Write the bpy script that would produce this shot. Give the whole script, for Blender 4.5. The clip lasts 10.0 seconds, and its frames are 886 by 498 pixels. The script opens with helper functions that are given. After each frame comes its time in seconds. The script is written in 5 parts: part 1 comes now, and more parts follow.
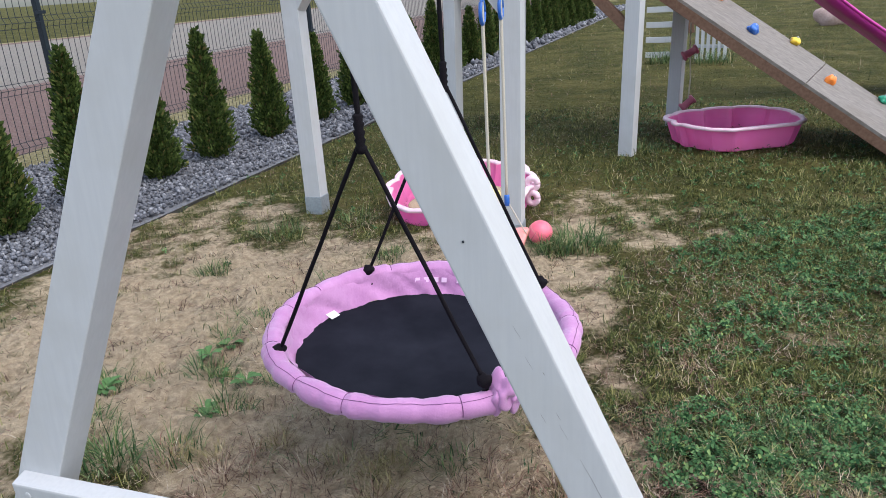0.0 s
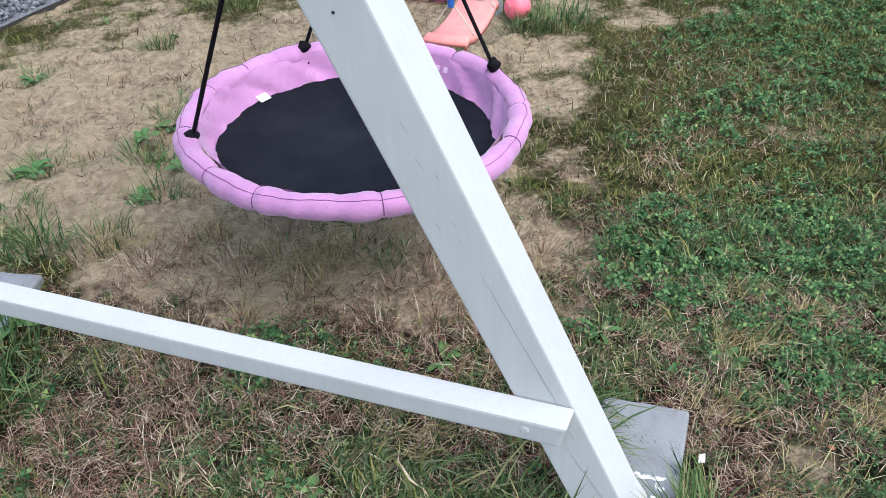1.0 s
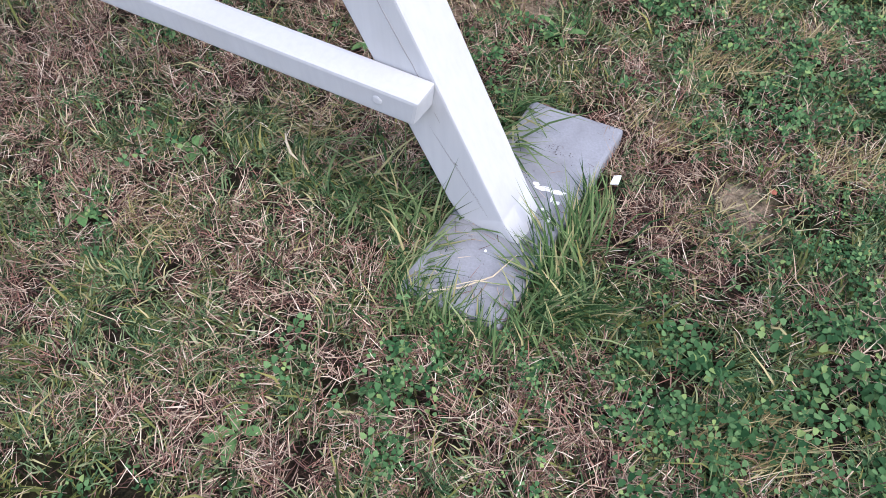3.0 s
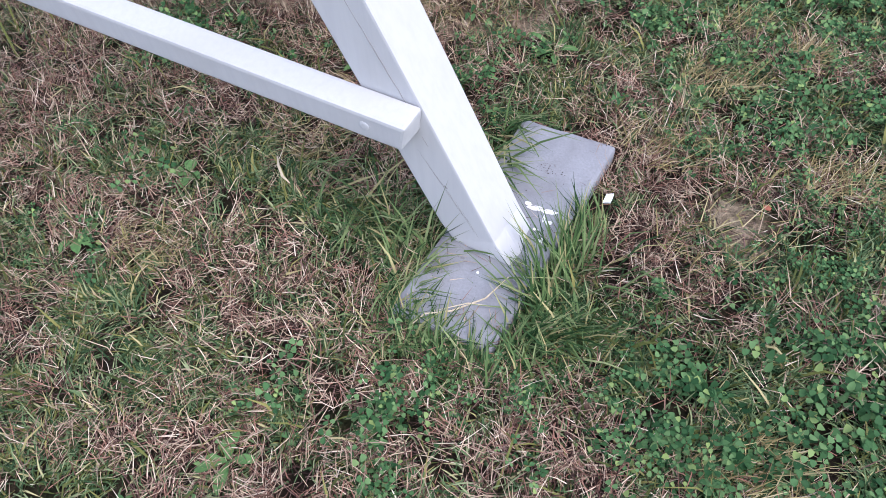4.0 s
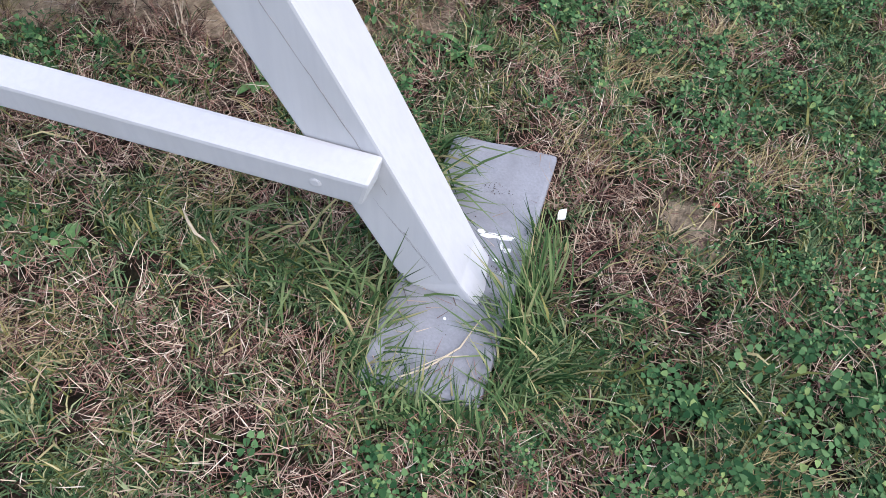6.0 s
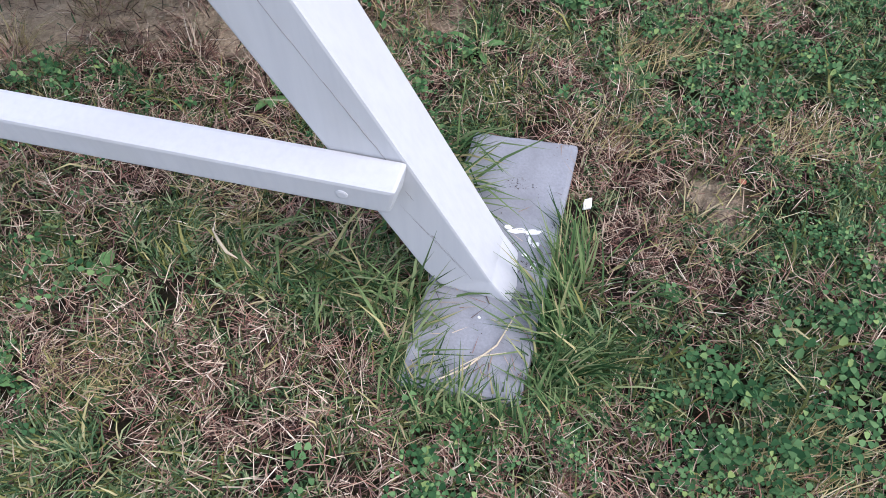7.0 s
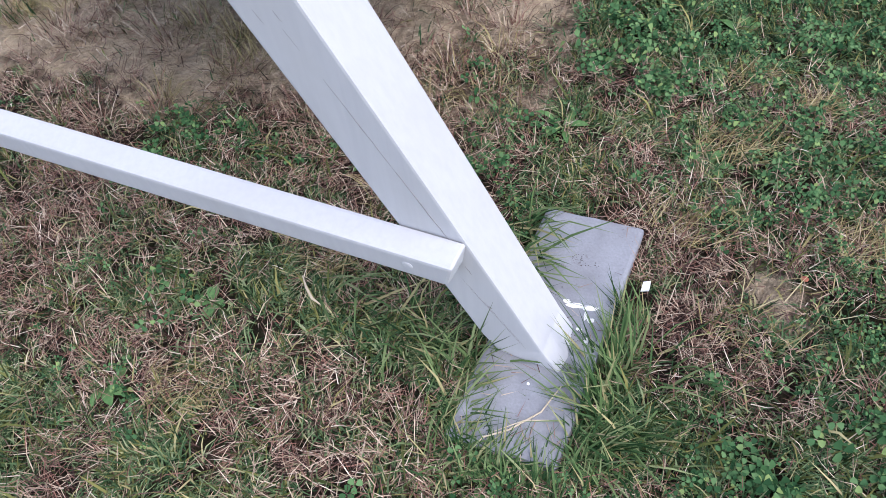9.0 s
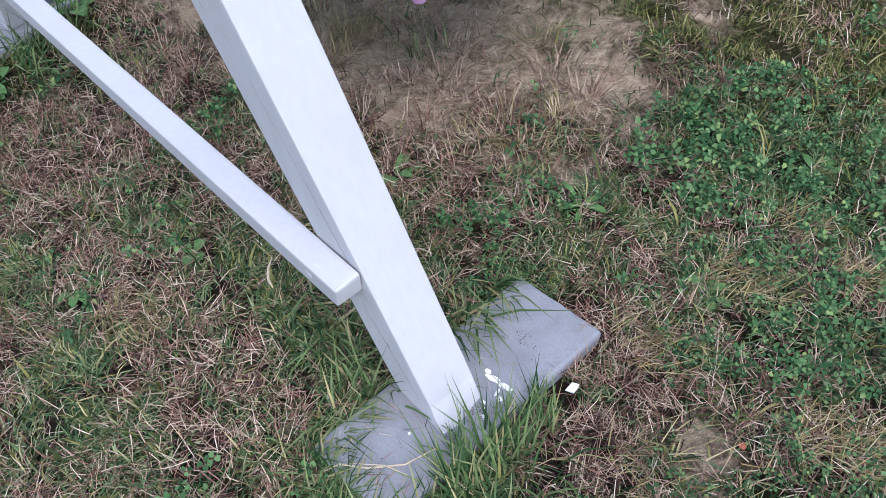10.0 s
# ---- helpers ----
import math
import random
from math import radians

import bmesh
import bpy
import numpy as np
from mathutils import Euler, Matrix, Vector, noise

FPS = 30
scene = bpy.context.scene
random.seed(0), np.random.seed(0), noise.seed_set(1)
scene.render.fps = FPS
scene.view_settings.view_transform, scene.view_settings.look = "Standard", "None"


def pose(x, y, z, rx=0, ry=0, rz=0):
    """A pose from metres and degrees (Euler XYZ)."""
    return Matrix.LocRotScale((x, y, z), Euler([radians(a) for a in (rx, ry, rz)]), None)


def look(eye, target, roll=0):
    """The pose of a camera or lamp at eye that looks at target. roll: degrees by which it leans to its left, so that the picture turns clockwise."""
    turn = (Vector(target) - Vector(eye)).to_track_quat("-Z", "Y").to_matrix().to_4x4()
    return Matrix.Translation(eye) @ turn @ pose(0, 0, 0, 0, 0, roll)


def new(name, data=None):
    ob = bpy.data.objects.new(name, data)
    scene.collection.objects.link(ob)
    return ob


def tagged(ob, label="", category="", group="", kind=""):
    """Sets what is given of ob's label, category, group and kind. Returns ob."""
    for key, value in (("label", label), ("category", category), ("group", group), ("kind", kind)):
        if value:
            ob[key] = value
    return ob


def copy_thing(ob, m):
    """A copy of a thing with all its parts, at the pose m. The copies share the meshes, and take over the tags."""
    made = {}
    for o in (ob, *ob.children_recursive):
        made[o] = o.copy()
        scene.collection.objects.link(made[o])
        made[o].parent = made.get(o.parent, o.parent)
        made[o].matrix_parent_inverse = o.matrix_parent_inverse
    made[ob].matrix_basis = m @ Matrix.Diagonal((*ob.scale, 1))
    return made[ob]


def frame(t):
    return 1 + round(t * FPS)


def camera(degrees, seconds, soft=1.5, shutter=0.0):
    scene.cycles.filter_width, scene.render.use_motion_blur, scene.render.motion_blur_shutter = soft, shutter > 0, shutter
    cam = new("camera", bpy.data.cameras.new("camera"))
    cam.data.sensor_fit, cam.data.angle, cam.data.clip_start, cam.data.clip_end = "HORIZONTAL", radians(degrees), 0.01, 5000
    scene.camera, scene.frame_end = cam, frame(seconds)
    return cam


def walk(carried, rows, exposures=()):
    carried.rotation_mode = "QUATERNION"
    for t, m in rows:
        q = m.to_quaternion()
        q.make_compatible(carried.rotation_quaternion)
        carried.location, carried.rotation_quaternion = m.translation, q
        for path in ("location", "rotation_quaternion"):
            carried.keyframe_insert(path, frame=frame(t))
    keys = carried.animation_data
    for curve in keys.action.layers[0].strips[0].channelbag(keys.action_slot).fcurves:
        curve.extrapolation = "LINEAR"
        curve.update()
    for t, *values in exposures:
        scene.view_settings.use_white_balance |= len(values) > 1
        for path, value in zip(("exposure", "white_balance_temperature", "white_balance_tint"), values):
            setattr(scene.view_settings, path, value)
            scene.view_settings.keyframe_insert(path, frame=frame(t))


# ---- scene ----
cam = camera(61.7, 10.0, soft=0.9)
# seconds, stops, kelvin, tint
EXPOSURES = [(0.0, 1.26, 6350, 8), (0.5, 1.43, 6400, 7), (1.0, 1.42, 6250, 5), (1.5, 1.32, 6050, 4), (2.0, 1.3, 6050, 8), (2.5, 1.48, 6150, 14), (4.0, 1.46, 6050, 16), (5.5, 1.36, 6150, 14), (8.5, 1.36, 6050, 15), (9.0, 1.36, 6050, 15), (10.0, 1.23, 5800, 14)]
PATH = [
    (0, (0.237, -0.015, 1.478), (0.007, 1.85, 0.791), -3.7),
    (0.5, (0.352, 0.058, 1.432), (0.099, 1.814, 0.508), -2.8),
    (1, (0.405, 0.206, 1.39), (0.173, 1.79, 0.191), -3.3),
    (1.5, (0.576, 0.295, 1.368), (0.301, 1.789, 0.066), -5.6),
    (2, (0.753, 0.303, 1.207), (0.36, 1.536, -0.318), -1.7),
    (2.5, (0.785, 0.303, 1.138), (0.414, 1.397, -0.494), -2.0),
    (2.7, (0.779, 0.311, 1.136), (0.406, 1.372, -0.518), -2.7),
    (4, (0.802, 0.355, 1.15), (0.393, 1.421, -0.492), -5.2),
    (4.5, (0.685, 0.419, 1.149), (0.487, 1.565, -0.478), 3.5),
    (5, (0.596, 0.481, 1.132), (0.626, 1.602, -0.524), 7.2),
    (5.5, (0.584, 0.51, 1.118), (0.599, 1.599, -0.559), 6.3),
    (5.7, (0.581, 0.509, 1.113), (0.599, 1.58, -0.577), 6.5),
    (7, (0.564, 0.517, 1.123), (0.52, 1.553, -0.587), -1.6),
    (7.5, (0.566, 0.516, 1.147), (0.477, 1.525, -0.578), -4.2),
    (8, (0.543, 0.523, 1.184), (0.381, 1.486, -0.562), -8.1),
    (8.5, (0.551, 0.524, 1.208), (0.344, 1.481, -0.536), -10.1),
    (9, (0.651, 0.512, 1.254), (0.308, 1.592, -0.394), -8.9),
    (9.5, (0.888, 0.54, 1.265), (0.164, 1.586, -0.277), -7.4),
    (10, (1.014, 0.671, 1.238), (0.245, 1.644, -0.331), -5.7),
]
walk(cam, [(t, look(eye, target, roll)) for t, eye, target, roll in PATH], EXPOSURES)

# ---- world, sun and exposure ----
SUN_AZ, SUN_EL = radians(120), radians(60)      # azimuth from +y towards +x
world = bpy.data.worlds.new("overcast_sky")
world.use_nodes = True
wn = world.node_tree.nodes
sky = wn.new("ShaderNodeTexSky")
sky.sky_type, sky.sun_disc = "NISHITA", False
sky.sun_elevation, sky.sun_rotation = SUN_EL, SUN_AZ
sky.air_density, sky.dust_density, sky.ozone_density = 1.0, 2.6, 1.0
wn["Background"].inputs["Strength"].default_value = 0.15
veil = wn.new("ShaderNodeHueSaturation")     # thin cloud greys the blue sky
veil.inputs["Saturation"].default_value = 0.7
world.node_tree.links.new(sky.outputs["Color"], veil.inputs["Color"])
world.node_tree.links.new(veil.outputs["Color"], wn["Background"].inputs["Color"])
scene.world = world
sun_data = bpy.data.lights.new("sun", "SUN")
sun_data.energy, sun_data.angle, sun_data.color = 0.3, radians(65), (1.0, 0.97, 0.93)
sun = new("sun", sun_data)
sun.matrix_world = look((math.sin(SUN_AZ) * 20, math.cos(SUN_AZ) * 20, 20 * math.tan(SUN_EL)), (0, 0, 0))

rng = np.random.default_rng(7)
U = Vector((0.9786, -0.2056, 0.0))     # along the near A-frame
V = Vector((0.2056, 0.9786, 0.0))      # along the swing beam
O = Vector((0.65, 1.068, 0.0))         # front outer corner of the near leg


# ---- materials ----
def material(name, build):
    m = bpy.data.materials.new(name)
    m.use_nodes = True
    nt = m.node_tree
    build(nt, nt.nodes, nt.nodes["Principled BSDF"])
    return m


def node(nt, kind, **values):
    n = nt.nodes.new(kind)
    for k, v in values.items():
        n.inputs[k.replace("_", " ")].default_value = v
    return n


def ramp(nt, source, stops):
    r = nt.nodes.new("ShaderNodeValToRGB")
    el = r.color_ramp.elements
    while len(el) < len(stops):
        el.new(0.5)
    for e, (p, c) in zip(el, stops):
        e.position, e.color = p, (*c, 1) if len(c) == 3 else c
    nt.links.new(source, r.inputs["Fac"])
    return r.outputs["Color"]


def coords(nt, kind="Object", scale=(1, 1, 1)):
    t = nt.nodes.new("ShaderNodeTexCoord")
    m = nt.nodes.new("ShaderNodeMapping")
    m.inputs["Scale"].default_value = scale
    nt.links.new(t.outputs[kind], m.inputs["Vector"])
    return m.outputs["Vector"]


def noise_of(nt, vec, scale, detail=4.0, rough=0.6):
    n = node(nt, "ShaderNodeTexNoise", Scale=scale, Detail=detail, Roughness=rough)
    nt.links.new(vec, n.inputs["Vector"])
    return n.outputs["Fac"]


def mix(nt, fac, a, b, mode="MIX"):
    n = nt.nodes.new("ShaderNodeMix")
    n.data_type, n.blend_type = "RGBA", mode
    for s, v in ((n.inputs["Factor"], fac), (n.inputs["A"], a), (n.inputs["B"], b)):
        if isinstance(v, (int, float)):
            s.default_value = v
        elif isinstance(v, tuple):
            s.default_value = (*v, 1)
        else:
            nt.links.new(v, s)
    return n.outputs["Result"]


def maths(nt, op, a, b=0.0):
    n = nt.nodes.new("ShaderNodeMath")
    n.operation = op
    for i, v in enumerate((a, b)):
        if isinstance(v, (int, float)):
            n.inputs[i].default_value = v
        else:
            nt.links.new(v, n.inputs[i])
    return n.outputs[0]


def bump(nt, p, height, strength, distance):
    b = node(nt, "ShaderNodeBump", Strength=strength, Distance=distance)
    nt.links.new(height, b.inputs["Height"])
    nt.links.new(b.outputs["Normal"], p.inputs["Normal"])


def speckled(name, dark, light, scale, rough=0.6, strength=0.2, distance=0.002, stretch=(1, 1, 1), stain=None, metal=0.0, gloss=0.5):
    def build(nt, nodes, p):
        vec = coords(nt, "Object", stretch)
        fine = noise_of(nt, vec, scale, 6)
        wide = noise_of(nt, vec, scale * 0.08, 3)
        col = ramp(nt, fine, [(0.3, dark), (0.7, light)])
        if stain:
            col = mix(nt, ramp(nt, wide, [(0.5, (0, 0, 0)), (0.75, (0.7, 0.7, 0.7))]), col, stain)
        nt.links.new(col, p.inputs["Base Color"])
        p.inputs["Roughness"].default_value = rough
        p.inputs["Metallic"].default_value = metal
        p.inputs["Specular IOR Level"].default_value = gloss
        bump(nt, p, fine, strength, distance)
    return material(name, build)


def paint_build(nt, nodes, p):
    # brushed white paint on planed timber: long grain, a few knots and grubby scuffs
    vec = coords(nt, "Object", (1, 1, 0.06))
    grain = noise_of(nt, vec, 90, 5)
    plain = coords(nt, "Object")
    wide = noise_of(nt, plain, 5, 4)
    fine = noise_of(nt, plain, 60, 5)
    col = ramp(nt, grain, [(0.25, (0.468, 0.472, 0.485)), (0.6, (0.505, 0.508, 0.515))])
    col = mix(nt, ramp(nt, wide, [(0.45, (0, 0, 0)), (0.7, (0.7, 0.7, 0.7))]), col, (0.45, 0.447, 0.44))
    scuff = ramp(nt, maths(nt, "MULTIPLY", fine, wide), [(0.43, (0, 0, 0)), (0.5, (0.4, 0.4, 0.4))])
    col = mix(nt, scuff, col, (0.5, 0.48, 0.46))
    nt.links.new(col, p.inputs["Base Color"])
    p.inputs["Roughness"].default_value = 0.55
    p.inputs["Specular IOR Level"].default_value = 0.28
    bump(nt, p, grain, 0.12, 0.001)


WHITE = material("white_painted_timber", paint_build)
def concrete_build(nt, nodes, p):
    # cast slab: pale cement skin, dirt in blotches, dark pits
    vec = coords(nt, "Object")
    fine, wide, blot = noise_of(nt, vec, 220, 5), noise_of(nt, vec, 14, 5), noise_of(nt, vec, 34, 6, 0.7)
    col = ramp(nt, fine, [(0.3, (0.225, 0.232, 0.25)), (0.7, (0.285, 0.292, 0.315))])
    col = mix(nt, ramp(nt, wide, [(0.42, (0, 0, 0)), (0.7, (0.75, 0.75, 0.75))]), col, (0.19, 0.19, 0.2))
    col = mix(nt, ramp(nt, blot, [(0.62, (0, 0, 0)), (0.7, (0.8, 0.8, 0.8))]), col, (0.12, 0.105, 0.09))
    nt.links.new(col, p.inputs["Base Color"])
    p.inputs["Roughness"].default_value = 0.8
    bump(nt, p, maths(nt, "ADD", blot, maths(nt, "MULTIPLY", fine, 0.3)), 0.4, 0.004)


CONCRETE = material("grey_concrete", concrete_build)
STEEL = speckled("galvanised_steel", (0.34, 0.38, 0.42), (0.45, 0.5, 0.54), 60, 0.5, 0.1, 0.001, metal=0.6)
DARK_STEEL = speckled("anthracite_coated_steel", (0.012, 0.017, 0.023), (0.02, 0.027, 0.036), 50, 0.5, 0.1, 0.001, gloss=0.2)
ROPE_BLACK = speckled("black_rope", (0.004, 0.003, 0.005), (0.012, 0.010, 0.013), 500, 0.85, 0.6, 0.002, gloss=0.12)
ROPE_CREAM = speckled("cream_rope", (0.45, 0.40, 0.32), (0.62, 0.57, 0.47), 400, 0.85, 0.6, 0.002)
PINK_PLASTIC = speckled("pink_moulded_plastic", (0.93, 0.24, 0.54), (0.96, 0.31, 0.62), 14, 0.4, 0.05, 0.001, stain=(0.94, 0.28, 0.46))
nt = PINK_PLASTIC.node_tree       # thin plastic lets light through
thin = nt.nodes.new("ShaderNodeBsdfTranslucent")
thin.inputs["Color"].default_value = (0.97, 0.36, 0.72, 1)
blend = nt.nodes.new("ShaderNodeMixShader")
blend.inputs["Fac"].default_value = 0.5
nt.links.new(nt.nodes["Principled BSDF"].outputs[0], blend.inputs[1])
nt.links.new(thin.outputs[0], blend.inputs[2])
nt.links.new(blend.outputs[0], nt.nodes["Material Output"].inputs["Surface"])
PALE_PINK = speckled("faded_pink_plastic_rim", (0.84, 0.54, 0.65), (0.90, 0.66, 0.74), 20, 0.45, 0.05, 0.001)
CORAL = speckled("coral_plastic", (0.78, 0.24, 0.22), (0.86, 0.32, 0.29), 18, 0.42, 0.05, 0.001)
BALL_PINK = speckled("pink_rubber", (0.85, 0.12, 0.20), (0.92, 0.20, 0.27), 18, 0.4, 0.05, 0.001)
MAGENTA = speckled("magenta_slide_plastic", (0.56, 0.035, 0.31), (0.62, 0.055, 0.36), 10, 0.35, 0.05, 0.001)
BLUE = speckled("blue_plastic", (0.02, 0.10, 0.42), (0.03, 0.15, 0.52), 30, 0.4, 0.05, 0.001)
YELLOW = speckled("yellow_plastic", (0.80, 0.50, 0.03), (0.86, 0.58, 0.05), 30, 0.4, 0.05, 0.001)
ORANGE = speckled("orange_plastic", (0.85, 0.20, 0.03), (0.90, 0.28, 0.04), 30, 0.4, 0.05, 0.001)
GREEN = speckled("green_plastic", (0.01, 0.22, 0.12), (0.02, 0.28, 0.16), 30, 0.4, 0.05, 0.001)
TEAL = speckled("teal_plastic", (0.03, 0.30, 0.42), (0.05, 0.38, 0.50), 30, 0.4, 0.05, 0.001)
LIME = speckled("pale_yellow_plastic", (0.72, 0.62, 0.20), (0.80, 0.70, 0.28), 30, 0.4, 0.05, 0.001)
GREY_WOOD = speckled("weathered_grey_boards", (0.14, 0.12, 0.105), (0.25, 0.22, 0.195), 30, 0.8, 0.4, 0.003, stretch=(0.15, 1, 1), stain=(0.13, 0.10, 0.075))
BROWN_WOOD = speckled("brown_stained_timber", (0.12, 0.06, 0.035), (0.20, 0.11, 0.07), 40, 0.75, 0.3, 0.002)
SAND = speckled("dry_sand", (0.40, 0.30, 0.19), (0.52, 0.40, 0.27), 120, 0.95, 0.5, 0.004)
BARK = speckled("thuja_bark", (0.07, 0.04, 0.025), (0.13, 0.08, 0.05), 60, 0.9, 0.6, 0.004)
EDGING = speckled("dark_plastic_edging", (0.02, 0.018, 0.016), (0.05, 0.045, 0.04), 60, 0.7, 0.2, 0.002)
WRITING = speckled("pale_print", (0.76, 0.50, 0.72), (0.82, 0.58, 0.78), 80, 0.8, 0.1, 0.001)
TAG_WHITE = speckled("white_woven_label", (0.74, 0.74, 0.72), (0.82, 0.82, 0.8), 300, 0.8, 0.1, 0.001)


def fabric_build(nt, nodes, p):
    vec = coords(nt, "Object")
    weave = noise_of(nt, vec, 900, 2)
    wide = noise_of(nt, vec, 7, 4)
    col = ramp(nt, wide, [(0.3, (0.45, 0.19, 0.405)), (0.7, (0.55, 0.265, 0.50))])
    col = mix(nt, ramp(nt, weave, [(0.3, (0.25, 0.25, 0.25)), (0.7, (0, 0, 0))]), col, (0.36, 0.14, 0.325))
    nt.links.new(col, p.inputs["Base Color"])
    p.inputs["Roughness"].default_value = 0.75
    p.inputs["Sheen Weight"].default_value = 0.3
    bump(nt, p, maths(nt, "ADD", maths(nt, "MULTIPLY", weave, 0.15), noise_of(nt, vec, 22, 3)), 0.6, 0.008)


PINK_FABRIC = material("pink_canvas", fabric_build)


def mat_build(nt, nodes, p):
    vec = coords(nt, "Object")
    weave = noise_of(nt, vec, 700, 2)
    wide = noise_of(nt, vec, 5, 4)
    col = ramp(nt, wide, [(0.35, (0.009, 0.010, 0.015)), (0.7, (0.018, 0.019, 0.027))])
    nt.links.new(col, p.inputs["Base Color"])
    p.inputs["Roughness"].default_value = 0.85
    p.inputs["Specular IOR Level"].default_value = 0.06
    bump(nt, p, weave, 0.3, 0.001)


MAT_BLACK = material("black_mesh_fabric", mat_build)


def blade_material(name, stops, rough=0.55):
    def build(nt, nodes, p):
        g = nt.nodes.new("ShaderNodeNewGeometry")
        col = ramp(nt, g.outputs["Random Per Island"], stops)
        wide = noise_of(nt, coords(nt, "Object"), 1.3, 3)
        col = mix(nt, ramp(nt, wide, [(0.35, (0.32, 0.32, 0.32)), (0.62, (0, 0, 0))]), col, stops[0][1])
        nt.links.new(col, p.inputs["Base Color"])
        p.inputs["Roughness"].default_value = rough
        p.inputs["Specular IOR Level"].default_value = 0.1
    return material(name, build)


GRASS = blade_material("green_grass", [(0.0, (0.012, 0.024, 0.007)), (0.3, (0.05, 0.068, 0.018)), (0.7, (0.145, 0.157, 0.044)), (0.9, (0.27, 0.25, 0.085)), (1.0, (0.48, 0.42, 0.22))])
STRAW = blade_material("dry_grass", [(0.0, (0.06, 0.032, 0.022)), (0.25, (0.165, 0.09, 0.066)), (0.42, (0.36, 0.185, 0.135)), (0.52, (0.31, 0.22, 0.17)), (0.72, (0.45, 0.335, 0.235)), (0.9, (0.63, 0.50, 0.36)), (1.0, (0.80, 0.70, 0.56))], 0.7)
# brown old straw, darkened further to paint the shade between blades
SHADED_OLD_STRAW = blade_material("shaded_old_thatch", [(0.0, (0.007, 0.004, 0.003)), (0.3, (0.024, 0.013, 0.011)), (0.6, (0.078, 0.044, 0.038)), (0.85, (0.18, 0.105, 0.092)), (1.0, (0.30, 0.195, 0.16))], 0.8)
LONG_GRASS = blade_material("long_green_grass", [(0.0, (0.012, 0.034, 0.011)), (0.35, (0.055, 0.108, 0.045)), (0.75, (0.158, 0.226, 0.10)), (0.93, (0.30, 0.345, 0.18)), (1.0, (0.48, 0.42, 0.21))])
TUFT_GRASS = blade_material("fresh_green_grass", [(0.0, (0.014, 0.042, 0.013)), (0.35, (0.058, 0.112, 0.038)), (0.7, (0.14, 0.205, 0.075)), (0.88, (0.27, 0.32, 0.145)), (0.94, (0.38, 0.34, 0.16)), (1.0, (0.55, 0.44, 0.25))])
CLOVER = blade_material("clover_leaf", [(0.0, (0.014, 0.05, 0.017)), (0.5, (0.06, 0.138, 0.05)), (0.9, (0.14, 0.24, 0.094)), (1.0, (0.26, 0.34, 0.11))])
THUJA_LEAF = blade_material("thuja_foliage", [(0.0, (0.022, 0.042, 0.012)), (0.5, (0.07, 0.105, 0.026)), (0.9, (0.15, 0.20, 0.05)), (1.0, (0.22, 0.15, 0.06))], 0.7)
STONE = blade_material("grey_granite_gravel", [(0.0, (0.09, 0.09, 0.10)), (0.4, (0.145, 0.148, 0.165)), (0.8, (0.215, 0.22, 0.245)), (1.0, (0.33, 0.33, 0.35))], 0.8)


